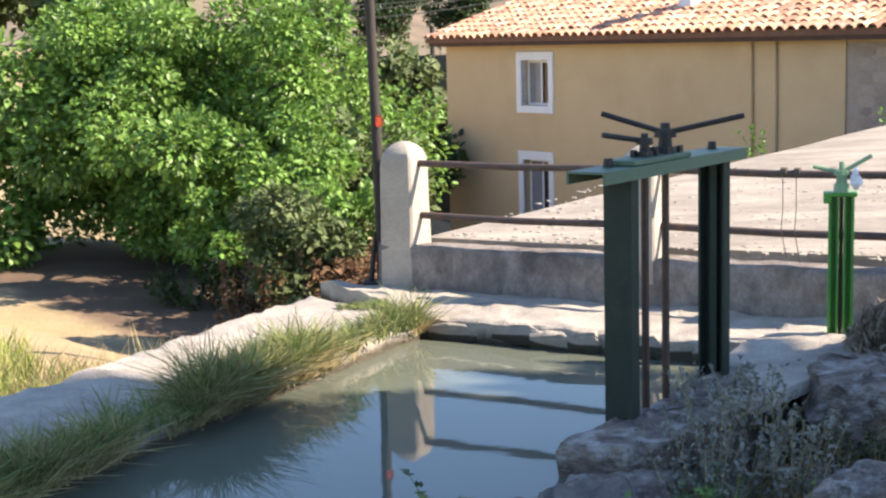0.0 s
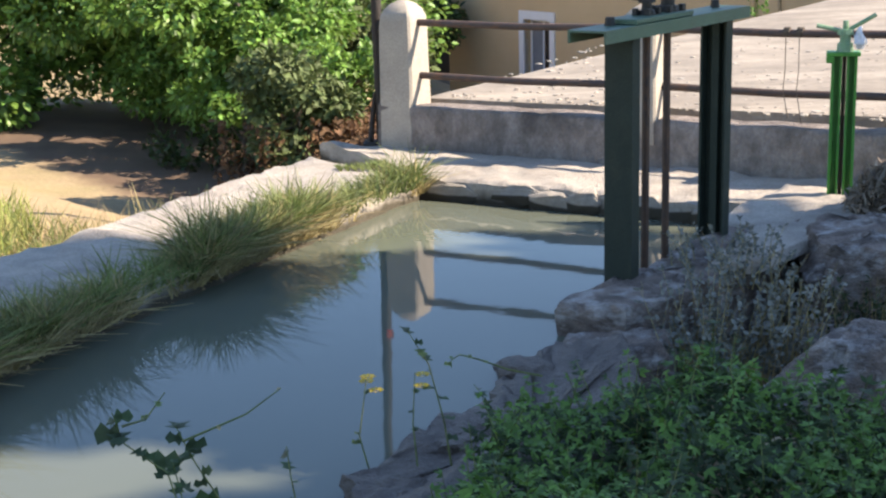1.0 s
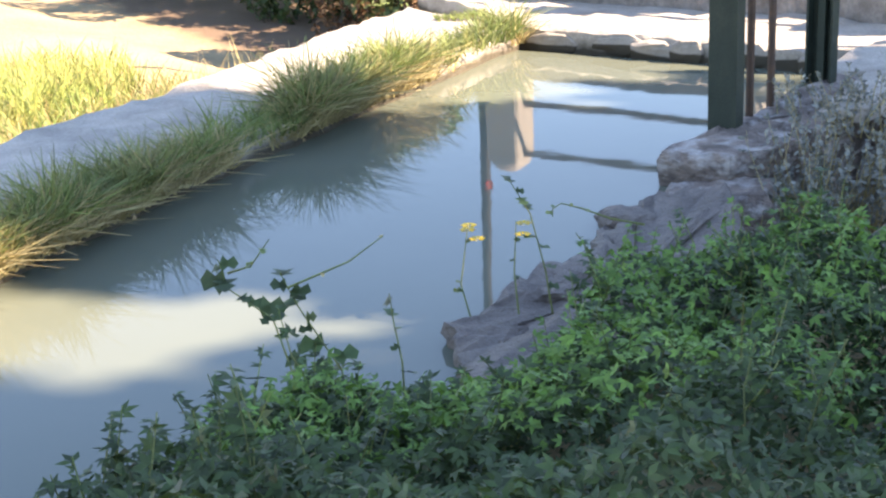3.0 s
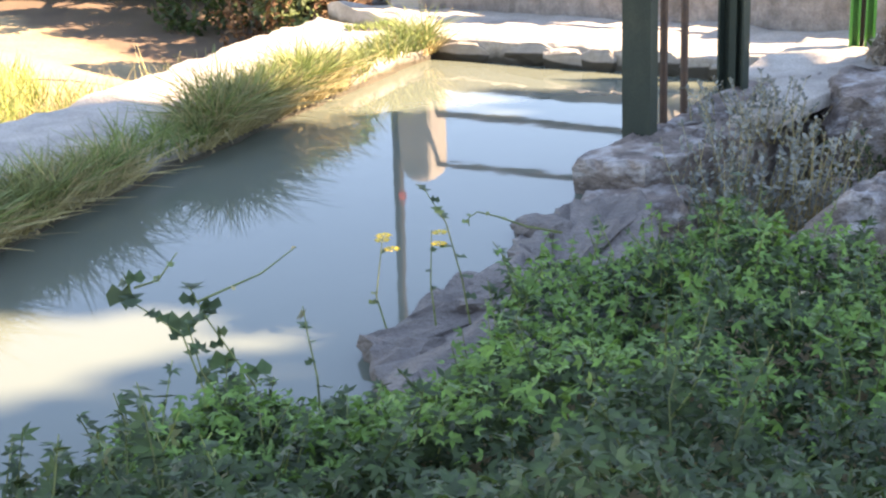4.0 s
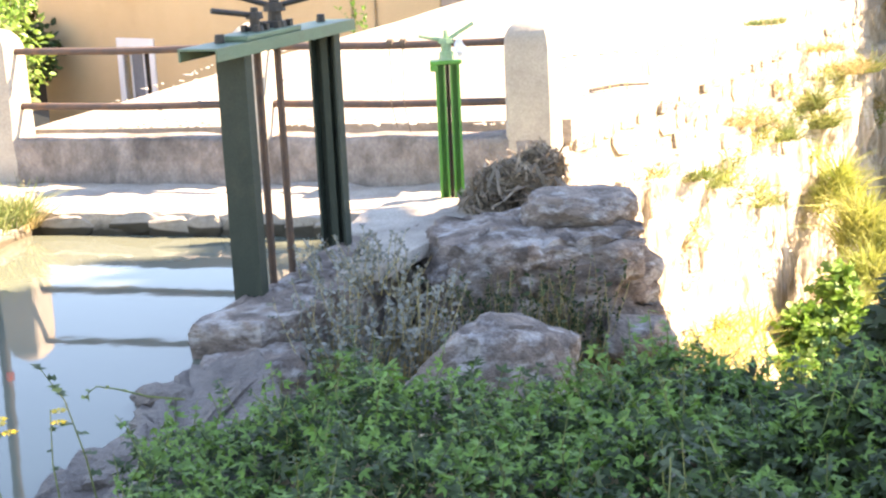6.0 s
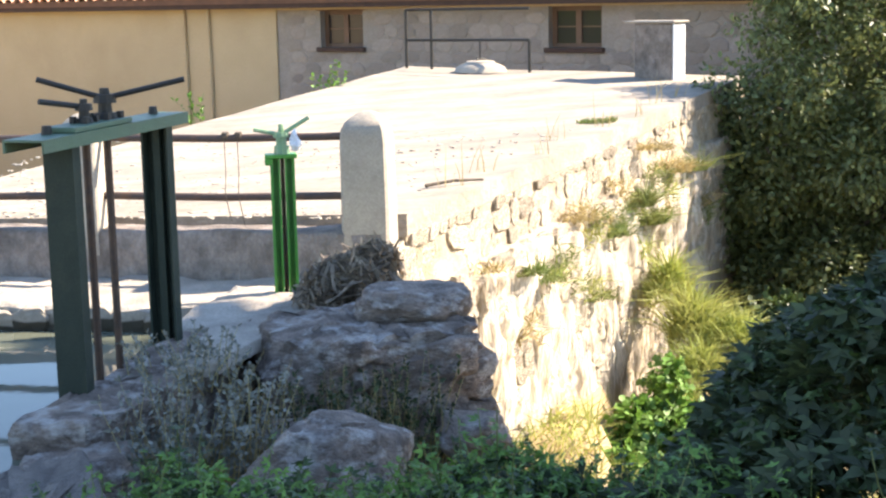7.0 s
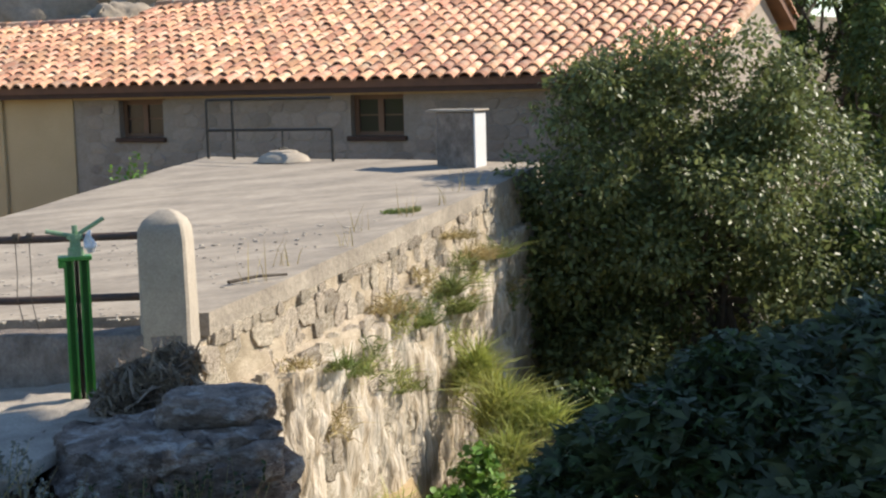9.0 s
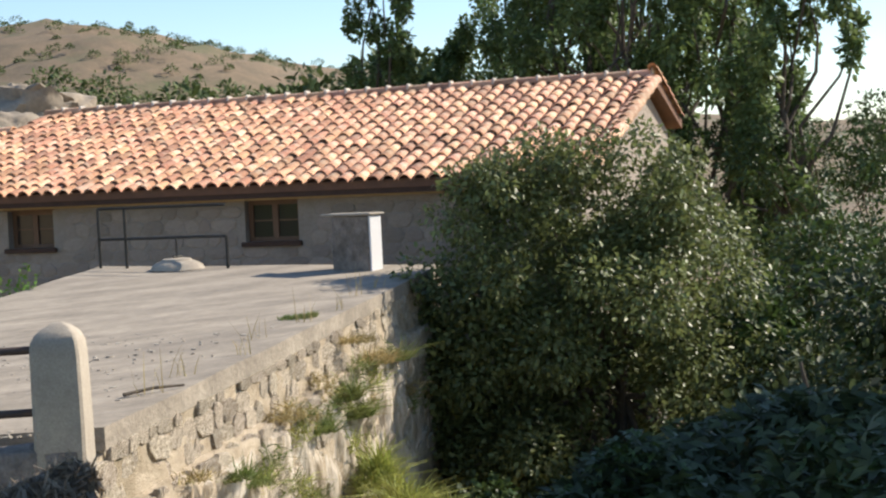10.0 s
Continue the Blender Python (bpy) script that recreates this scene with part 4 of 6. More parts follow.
# grey dry shrub on the gate block
def sprays(name, rng, base, n, height, spread, stem_mat, leaf_mat, leaf, label, category="shrub", per=26, r=0.004):
    """A shrub of many thin stems set with small leaves."""
    t = thing(name, base, label, category)
    bm = bmesh.new()
    P, W = [], []
    for _ in range(n):
        a, k = rng.random() * 2 * math.pi, math.sqrt(rng.random())
        foot = Vector((math.cos(a) * spread[0] * k, math.sin(a) * spread[1] * k, 0))
        tip = foot * 1.25 + Vector((rng.normal() * 0.08, rng.normal() * 0.08, height * (0.5 + 0.6 * rng.random())))
        mid = foot.lerp(tip, 0.5) + Vector(rng.normal(size=3)) * 0.03
        tube(bm, [foot, mid, tip], [r, r * 0.7, r * 0.3], 4, False)
        for _ in range(per):
            s = 0.15 + 0.85 * rng.random()
            p = foot.lerp(mid, s * 2) if s < 0.5 else mid.lerp(tip, s * 2 - 1)
            P.append(tuple(p)); W.append(tuple(rng.normal(size=3) + np.array([0, 0, 0.6])))
    part("stalk", bm, stem_mat, t)
    k = len(P)
    part("foliage", scatter_mesh("foliage", P, W, unit(rng, k) + np.array([0, 0, 1]), leaf * (0.6 + 0.8 * rng.random(k)), *LEAF), leaf_mat, t)
    return t


sprays("dry_shrub", rng, (1.30, 6.36, -0.22), 120, 0.52, (0.36, 0.2), M_STRAW, M_SAGE, 0.028, "grey dried sage-like shrub against the weir")
sprays("dry_shrub", rng, (1.42, 6.95, 0.12), 50, 0.26, (0.26, 0.3), M_STRAW, M_SAGE, 0.024, "grey dried shrub growing out of the masonry")
sprays("dry_shrub", rng, (0.62, 6.0, -0.3), 40, 0.32, (0.25, 0.14), M_STRAW, M_SAGE, 0.03, "grey-green shrub at the foot of the pool wall")
sprays("hollow_weed", rng, (2.15, 6.76, -0.5), 150, 0.62, (0.5, 0.16), M_STRAW, M_LEAF_BUSH, 0.03, "brown-green weeds in the hollow below the boulders")

# ---------- creepers ----------
EDGE = [(-2.6, 1.2), (-1.5, 2.5), (-1.06, 3.25), (-0.86, 3.6), (-0.66, 3.9), (-0.33, 3.85), (-0.08, 3.85), (0.05, 4.25), (0.16, 4.7), (0.28, 4.98), (0.85, 5.0), (1.15, 4.7), (1.6, 4.5), (2.0, 4.5), (2.6, 4.5), (3.6, 5.0), (5.5, 5.6)]


def edge_y(x):
    return float(np.interp(x, [p[0] for p in EDGE], [p[1] for p in EDGE]))


def creeper_top(x, y):
    e = edge_y(x) - y
    h = 0.30 * min(1, max(0, e) / 0.35) ** 0.7 + 0.2 * noise.noise(Vector((x * 1.5, y * 1.5, 4))) + 0.15 * noise.noise(Vector((x * 3.6, y * 3.6, 7)))
    h += (0.62 + 0.25 * noise.noise(Vector((x * 2.2, y * 2.2, 11)))) * step(2.15, 3.2, x) * step(5.4, 4.3, y) * step(0.0, 0.55, e)
    return max(ground_z(x, y), 0.09) + max(0.05, h)


TRIFOLIATE = ([(0, 0, 0), (0.20, 0.43, 0.05), (0.0, 1.03, -0.1), (-0.20, 0.43, 0.05),
               (0.02, 0.05, 0), (0.44, 0.10, 0.05), (0.72, 0.60, -0.06), (0.22, 0.40, 0.05),
               (-0.02, 0.05, 0), (-0.22, 0.40, 0.05), (-0.72, 0.60, -0.06), (-0.44, 0.10, 0.05)], [(0, 1, 2, 3), (4, 5, 6, 7), (8, 9, 10, 11)])


def creeper(name, n, x0, x1, y0, size, material, label, seed, deep=0.16, kind="stuff"):
    rng = np.random.default_rng(seed)
    P, W, U = [], [], []
    while len(P) < n:
        x = rng.uniform(x0, x1)
        y = y0 + (edge_y(x) + 0.06 - y0) * rng.random() ** 0.8
        if y < y0:
            continue
        z = creeper_top(x, y) - deep * rng.random() ** 2
        P.append((x, y, z))
        g = rng.random() * 2 * math.pi
        W.append((math.cos(g), math.sin(g), rng.uniform(-0.9, 0.5)))
        U.append((rng.normal() * 0.6, rng.normal() * 0.6 - 0.2, 1.0))
    ob = part(name, scatter_mesh(name, P, W, U, size * (0.55 + 0.75 * rng.random(n)), *TRIFOLIATE), material)
    return tagged(ob, label, "creeper", kind=kind)


creeper("creeper", 40000, -1.9, 3.4, 1.6, 0.037, M_LEAF_VINE, "dense dark green creeper leaves covering the bank", 8, 0.24)
creeper("creeper", 6000, -0.9, 2.4, 3.0, 0.031, M_LEAF_FRESH, "fresh green climbing shoots over the bank", 9, -0.07)
creeper("creeper", 15000, 2.0, 5.0, 2.0, 0.08, M_LEAF_BUSH, "dark tangled bramble thicket in shade", 10, 0.3)


def standing_shoots(n, x0, x1, y0, tall, leaf, material, label, seed):
    """Young shoots that stand up out of the creeper, each with leaves along it."""
    rng = np.random.default_rng(seed)
    bm = bmesh.new()
    P, W = [], []
    for _ in range(n):
        x = rng.uniform(x0, x1)
        y = y0 + (edge_y(x) - y0) * rng.random() ** 0.7
        a = Vector((x, y, creeper_top(x, y) - 0.08))
        b = a + Vector((rng.normal() * 0.06, rng.normal() * 0.06 + 0.03, tall * (0.4 + 0.8 * rng.random())))
        tube(bm, [a, a.lerp(b, 0.5) + Vector((rng.normal() * 0.015, 0, 0)), b], [0.003, 0.0025, 0.0015], 4, False)
        for k in range(11):
            s = (k + rng.random()) / 11
            P.append(tuple(a.lerp(b, s)))
            g = rng.random() * 2 * math.pi
            W.append((math.cos(g), math.sin(g), rng.uniform(-0.2, 0.7)))
    k = len(P)
    part_me = scatter_mesh("creeper_shoot", P, W, rng.normal(size=(k, 3)) * 0.4 + np.array([0, -0.3, 1]), leaf * (0.55 + 0.8 * rng.random(k)), *TRIFOLIATE)
    tagged(part("creeper_shoot", part_me, material), label, "creeper", kind="stuff")
    tagged(part("creeper_stem", bm, M_GRASS), "thin green stems of young creeper shoots", "creeper", kind="stuff")


standing_shoots(300, -1.2, 2.5, 2.4, 0.20, 0.036, M_LEAF_VINE, "green shoots standing out of the creeper", 51)
standing_shoots(170, 0.0, 2.4, 3.2, 0.22, 0.032, M_LEAF_FRESH, "pale green young shoots standing out of the creeper", 52)


def shoot(rng, pts, leaf, count, material, label, flowers=0, curl=False):
    """One creeping shoot: a thin stem with leaves along it."""
    t = thing("shoot", pts[0], label, "plant", "shoots over the water")
    o = Vector(pts[0])
    q = [Vector(p) - o for p in pts]
    bm = bmesh.new()
    tube(bm, q, [0.004 - 0.0025 * i / (len(q) - 1) for i in range(len(q))], 5, False)
    part("stem", bm, M_GRASS, t)
    P, W = [], []
    for i in range(count):
        s = (0.25 + 0.75 * (i + rng.random()) / count) * (len(q) - 1)
        k = min(int(s), len(q) - 2)
        P.append(tuple(q[k].lerp(q[k + 1], s - k)))
        g = rng.random() * 2 * math.pi
        W.append((math.cos(g), math.sin(g), rng.uniform(-0.3, 0.4)))
    if P:
        part("foliage", scatter_mesh("foliage", P, W, np.tile([0.1, -0.5, 1.0], (len(P), 1)) + rng.normal(size=(len(P), 3)) * 0.3, leaf * (0.6 + 0.7 * rng.random(len(P))), *LOBED), material, t)
    for i in range(flowers):
        p = q[-1] + Vector((rng.normal() * 0.02, rng.normal() * 0.02, rng.normal() * 0.02 - 0.03 * i))
        bm = bmesh.new()
        for k in range(8):
            a = k * math.pi / 4
            c = [bm.verts.new(p + Vector((math.cos(a + e) * r, math.sin(a + e) * r, h))) for e, r, h in ((0, 0.004, 0), (-0.34, 0.022, 0.008), (0, 0.031, 0.006), (0.34, 0.022, 0.008))]
            bm.faces.new(c)
        part("flower", bm, M_FLOWER, t, "yellow flower head")
    return t


rng = np.random.default_rng(21)
shoot(rng, [(-0.28, 4.72, 0.0), (-0.33, 4.8, 0.16), (-0.30, 4.86, 0.36)], 0.03, 3, M_LEAF_VINE, "yellow-flowered weed stem at the water's edge", 3)
shoot(rng, [(-0.12, 4.7, 0.0), (-0.14, 4.8, 0.2), (-0.13, 4.87, 0.37)], 0.03, 3, M_LEAF_VINE, "yellow-flowered weed stem at the water's edge", 2)
shoot(rng, [(0.0, 4.75, 0.0), (-0.03, 4.82, 0.2), (-0.08, 4.86, 0.4), (-0.15, 4.87, 0.52)], 0.05, 9, M_LEAF_VINE, "thin upright weed with round leaves")
shoot(rng, [(0.32, 4.85, 0.35), (0.2, 4.87, 0.37), (0.1, 4.87, 0.41), (0.03, 4.87, 0.43), (0.0, 4.87, 0.41), (0.0, 4.87, 0.38)], 0.025, 4, M_GRASS, "pale curled tendril reaching over the water")
shoot(rng, [(-0.70, 3.68, 0.05), (-0.75, 3.75, 0.28), (-0.82, 3.86, 0.42), (-0.95, 3.9, 0.5), (-0.97, 3.88, 0.60)], 0.066, 12, M_LEAF_VINE, "creeper shoot standing up over the water")
shoot(rng, [(-0.58, 3.7, 0.05), (-0.62, 3.8, 0.28), (-0.75, 3.9, 0.44), (-0.8, 3.92, 0.54)], 0.066, 11, M_LEAF_VINE, "creeper shoot standing up over the water")
shoot(rng, [(-0.78, 3.9, 0.5), (-0.6, 3.95, 0.56), (-0.5, 4.0, 0.62)], 0.02, 2, M_STRAW, "dry thin tendril over the water")
shoot(rng, [(-0.95, 3.9, 0.55), (-0.88, 3.9, 0.57), (-0.82, 3.9, 0.65)], 0.03, 3, M_GRASS, "pale creeper tip over the water")
shoot(rng, [(-0.44, 3.78, 0.05), (-0.45, 3.85, 0.28), (-0.48, 3.95, 0.37), (-0.49, 3.97, 0.45)], 0.04, 5, M_LEAF_VINE, "short creeper shoot over the water")


# ---------- house ----------
H_L, H_R = -25.57, -4.9


def wall_with_holes(name, s0, s1, z0, z1, holes, thick, material, parent, depth0=0.0, label=""):
    """An upright wall cut through by rectangular openings."""
    xs = sorted({s0, s1, *[h[0] for h in holes], *[h[1] for h in holes]})
    zs = sorted({z0, z1, *[h[2] for h in holes], *[h[3] for h in holes]})
    bm = bmesh.new()
    solid = lambda i, j: 0 <= i < len(xs) - 1 and 0 <= j < len(zs) - 1 and not any(h[0] < (xs[i] + xs[i + 1]) / 2 < h[1] and h[2] < (zs[j] + zs[j + 1]) / 2 < h[3] for h in holes)
    V = {}

    def v(i, j, k):
        if (i, j, k) not in V:
            V[i, j, k] = bm.verts.new((xs[i], depth0 + k * thick, zs[j]))
        return V[i, j, k]

    for i in range(len(xs) - 1):
        for j in range(len(zs) - 1):
            if not solid(i, j):
                continue
            for k in (0, 1):
                bm.faces.new((v(i, j, k), v(i + 1, j, k), v(i + 1, j + 1, k), v(i, j + 1, k)))
            for di, dj, e in ((-1, 0, ((i, j), (i, j + 1))), (1, 0, ((i + 1, j), (i + 1, j + 1))), (0, -1, ((i, j), (i + 1, j))), (0, 1, ((i, j + 1), (i + 1, j + 1)))):
                if not solid(i + di, j + dj):
                    (a, b), (c, d) = e
                    bm.faces.new((v(a, b, 0), v(c, d, 0), v(c, d, 1), v(a, b, 1)))
    return part(name, bm, material, parent, label)


house = thing("house", HOUSE, "long farmhouse, ochre render and rubble stone under a clay tile roof", "house")
W_WHITE = [(-23.02, -22.18, 0.62, 1.53), (-23.0, -22.2, -1.6, -0.48)]
W_STONE = [(-14.08, -13.25, 1.2, 1.78), (-9.96, -9.1, 1.2, 1.8)]
S_CHG = -14.95
wall_with_holes("rendered_wall", H_L, S_CHG, -3.2, 1.98, W_WHITE, 0.4, M_RENDER, house, label="smooth ochre render")
wall_with_holes("stone_wall", S_CHG, H_R, -3.2, 1.98, W_STONE, 0.4, M_WMORT, house, 0.03, label="rubble stone wall with pale mortar")
EAVE_D, EAVE_Z, RIDGE_D, RIDGE_Z = -0.35, 2.04, 4.5, 3.52
bm = bmesh.new()
for s0, s1, rz in ((H_L - 0.25, -16.3, RIDGE_Z - 0.33), (-16.3, H_R + 0.2, RIDGE_Z)):
    rd = RIDGE_D - (RIDGE_Z - rz) / (RIDGE_Z - EAVE_Z) * (RIDGE_D - EAVE_D)
    secs = [[(s, EAVE_D, EAVE_Z - 0.13), (s, EAVE_D, EAVE_Z - 0.03), (s, rd, rz - 0.03), (s, 6.6, rz - 0.7), (s, 6.6, rz - 0.85), (s, rd, rz - 0.2)] for s in (s0, s1)]
    rows = loft(bm, secs, True)
    bm.faces.new(rows[0]); bm.faces.new(rows[1][::-1])
part("roof_deck", bm, M_DECK, house)


def on_house(name, bm, material, parent=house, label=""):
    return part(name, bm, material, parent, label)


# end walls and back, closing the house
for s0, s1, rz in ((H_L, H_L + 0.4, RIDGE_Z - 0.33), (H_R - 0.4, H_R, RIDGE_Z)):
    rd = RIDGE_D - (RIDGE_Z - rz) / (RIDGE_Z - EAVE_Z) * (RIDGE_D - EAVE_D)
    bm = bmesh.new()
    rows = loft(bm, [[(s, 0.42, -3.2), (s, 0.42, 1.95), (s, rd, rz - 0.22), (s, 6.3, rz - 0.9), (s, 6.3, -3.2)] for s in (s0, s1)], True)
    bm.faces.new(rows[0]); bm.faces.new(rows[1][::-1])
    on_house("gable_wall", bm, M_RENDER if s0 < -20 else M_WMORT)
bm = bmesh.new()
box(bm, H_L + 0.4, 5.9, -3.2, H_R - 0.4, 6.3, 2.4)
on_house("back_wall", bm, M_RENDER)
bm = bmesh.new()
box(bm, H_L + 0.4, 1.2, -3.1, H_R - 0.4, 1.25, 1.9)
on_house("inner_partition", bm, M_FASCIA)

# eaves board with its underside, and the render band under it
for s0, s1 in ((H_L - 0.2, -19.0), (-19.0, S_CHG), (S_CHG, H_R + 0.15)):
    bm = bmesh.new()
    box(bm, s0 + 0.003, EAVE_D + 0.03, EAVE_Z - 0.205, s1 - 0.003, EAVE_D + 0.07, EAVE_Z - 0.035)
    box(bm, s0 + 0.003, EAVE_D + 0.07, EAVE_Z - 0.16, s1 - 0.003, 0.0, EAVE_Z - 0.135)
    on_house("eaves_board", bm, M_FASCIA, label="dark stained timber eaves")
bm = bmesh.new()
box(bm, S_CHG + 0.02, -0.012, 1.80, H_R, 0.03, 1.86)
on_house("render_band", bevel(bm, 0.006, 1), M_RENDER)


def white_window(s0, s1, z0, z1, w):
    win = new("window")
    win.parent = house
    for a, b, c, d in ((s0 - w, s1 + w, z1, z1 + w * 1.15), (s0 - w, s1 + w, z0 - w, z0), (s0 - w, s0, z0, z1), (s1, s1 + w, z0, z1)):
        bm = bmesh.new()
        box(bm, a, -0.035, c, b, 0.12, d)
        part("surround", bevel(bm, 0.006, 1), M_WHITE, win, "broad white painted surround")
    bm = bmesh.new()
    for a, b, c, d in ((s0, s0 + 0.05, z0, z1), (s1 - 0.05, s1, z0, z1), (s0 + 0.05, s1 - 0.05, z1 - 0.05, z1), (s0 + 0.05, s1 - 0.05, z0, z0 + 0.05)):
        box(bm, a, 0.16, c, b, 0.21, d)
    part("window_frame", bm, M_WHITE, win)
    mid = s0 + (s1 - s0) * 0.52
    bm = bmesh.new()
    box(bm, s0 + 0.05, 0.175, z0 + 0.05, mid, 0.19, z1 - 0.05)
    part("pane", bm, M_PALEGLASS, win, "pale curtained pane")
    bm = bmesh.new()
    box(bm, mid, 0.19, z0 + 0.05, s1 - 0.05, 0.2, z1 - 0.05)
    part("pane", bm, M_GLASS, win)
    bm = bmesh.new()
    box(bm, mid - 0.02, 0.155, z0 + 0.05, mid + 0.02, 0.174, z1 - 0.05)
    part("mullion", bm, M_WHITE, win)


M_PALEGLASS = mat("curtained_glass", (0.22, 0.23, 0.25), (0.17, 0.18, 0.20), 0.15, 3, 30, 0.0)
for s0, s1, z0, z1 in W_WHITE:
    white_window(s0, s1, z0, z1, 0.15)


def wood_window(s0, s1, z0, z1):
    win = new("window")
    win.parent = house
    bm = bmesh.new()
    box(bm, s0 - 0.05, -0.04, z0 - 0.07, s1 + 0.05, 0.2, z0)
    part("sill", bevel(bm, 0.008, 1), M_FASCIA, win)
    bm = bmesh.new()
    for a, b, c, d in ((s0, s0 + 0.07, z0, z1), (s1 - 0.07, s1, z0, z1), (s0 + 0.07, s1 - 0.07, z1 - 0.07, z1), (s0 + 0.07, s1 - 0.07, z0, z0 + 0.06), ((s0 + s1) / 2 - 0.045, (s0 + s1) / 2 + 0.045, z0 + 0.06, z1 - 0.07)):
        box(bm, a, 0.16, c, b, 0.23, d)
    part("window_frame", bm, M_WOOD, win)
    for a, b in ((s0 + 0.07, (s0 + s1) / 2 - 0.045), ((s0 + s1) / 2 + 0.045, s1 - 0.07)):
        bm = bmesh.new()
        box(bm, a, 0.19, z0 + 0.06, b, 0.2, z1 - 0.07)
        part("pane", bm, M_GLASS, win)
        bm = bmesh.new()
        box(bm, a, 0.175, (z0 + z1) / 2 - 0.01, b, 0.189, (z0 + z1) / 2 + 0.012)
        part("glazing_bar", bm, M_WOOD, win)
    bm = bmesh.new()
    box(bm, s0 - 0.05, 0.0, z1, s1 + 0.05, 0.3, z1 + 0.05)
    part("lintel", bm, M_WOOD, win, "dark timber lintel")


for w in W_STONE:
    wood_window(*w)

# painted pipe chases down the render
for s in (-16.9, -16.37):
    bm = bmesh.new()
    tube(bm, [(s, -0.03, 1.9), (s + 0.015, -0.03, 0.6), (s, -0.03, -3.0)], 0.035, 8)
    smooth(on_house("downpipe", bm, M_RENDER))

# chimney
chim = part("chimney", bmesh.new(), M_WHITE, house, "white rendered chimney")
bm = bmesh.new()
box(bm, -19.6, 1.0, 2.3, -19.28, 1.35, 3.3)
chim.data = mesh_of("chimney", bevel(bm, 0.01, 1))
chim.data.materials.append(M_WHITE)
bm = bmesh.new()
box(bm, -19.66, 0.94, 3.3, -19.22, 1.41, 3.36)
part("cap", bevel(bm, 0.008, 1), M_WHITE, chim)
bm = bmesh.new()
box(bm, -19.75, 0.72, 2.36, -19.1, 1.0, 2.40, Matrix.Rotation(radians(0), 4, "X"))
part("flashing", bm, M_FASCIA, chim)


# ---------- roof tiles ----------
def tile_mesh(name, seed, r0=0.098, r1=0.078, ln=0.43):
    r = random.Random(seed)
    bm = bmesh.new()
    secs = []
    for t in (0, 1):
        k = r0 + (r1 - r0) * t
        h = 0.9 + r.uniform(-0.06, 0.06)
        outer = [(math.cos(a) * k, t * ln, math.sin(a) * k * h) for a in (math.pi * i / 6 for i in range(7))]
        secs.append(outer)
    inner = [(x * 0.84, 0.0, z * 0.82) for x, y, z in secs[0]]
    loft(bm, [inner] + secs)
    me = mesh_of(name, bm)
    me.materials.append(M_TILE)
    me.shade_smooth()
    me.set_sharp_from_angle(angle=radians(50))
    return me


rt = random.Random(7)
TILES = [tile_mesh("tile", i) for i in range(5)]
slope = math.atan2(RIDGE_Z - EAVE_Z, RIDGE_D - EAVE_D)
PITCH, STEP = 0.228, 0.335
joined_v, joined_f = [], []
roof = part("tile_roof", bmesh.new(), M_DECK, house)
tile_src = [([v.co.copy() for v in t.vertices], [tuple(p.vertices) for p in t.polygons]) for t in TILES]
n_col = int((H_R + 0.2 - (H_L - 0.25)) / PITCH)
count = 0
for i in range(n_col + 1):
    s = H_R + 0.12 - i * PITCH
    top = RIDGE_Z if s > -16.3 else RIDGE_Z - 0.33
    length = (top - EAVE_Z) / math.sin(slope)
    for j in range(int(length / STEP) + 1):
        e = j * STEP - 0.05
        if e > length - 0.12:
            continue
        m = Matrix.Translation((s + rt.gauss(0, 0.009), EAVE_D + e * math.cos(slope), EAVE_Z - 0.02 + e * math.sin(slope) + rt.gauss(0, 0.005))) @ Euler((slope - 0.035, rt.gauss(0, 0.05), rt.gauss(0, 0.035))).to_matrix().to_4x4()
        k = rt.randrange(5)
        if s > -9.3 and count < 300:
            count += 1
            t = new("tile", TILES[k])
            t.parent = roof
            t.matrix_local = m
        else:
            V, F = tile_src[k]
            o = len(joined_v)
            joined_v += [tuple(m @ v) for v in V]
            joined_f += [tuple(o + q for q in f) for f in F]
me = bpy.data.meshes.new("tile_field")
me.from_pydata(joined_v, [], joined_f)
me.shade_smooth()
me.set_sharp_from_angle(angle=radians(50))
tagged(part("tile_field", me, M_TILEJ, roof), kind="stuff")
bmr = bmesh.new()
secs = [[(s, EAVE_D - 0.02, EAVE_Z - 0.028), (s, EAVE_D - 0.02, EAVE_Z - 0.015), (s, RIDGE_D - 0.05, RIDGE_Z - 0.02), (s, RIDGE_D - 0.05, RIDGE_Z - 0.033)] for s in (-16.25, H_R + 0.15)]
rows = loft(bmr, secs, True)
bmr.faces.new(rows[0]); bmr.faces.new(rows[1][::-1])
roof.data = mesh_of("tile_roof", bmr)
roof.data.materials.append(M_DECK)

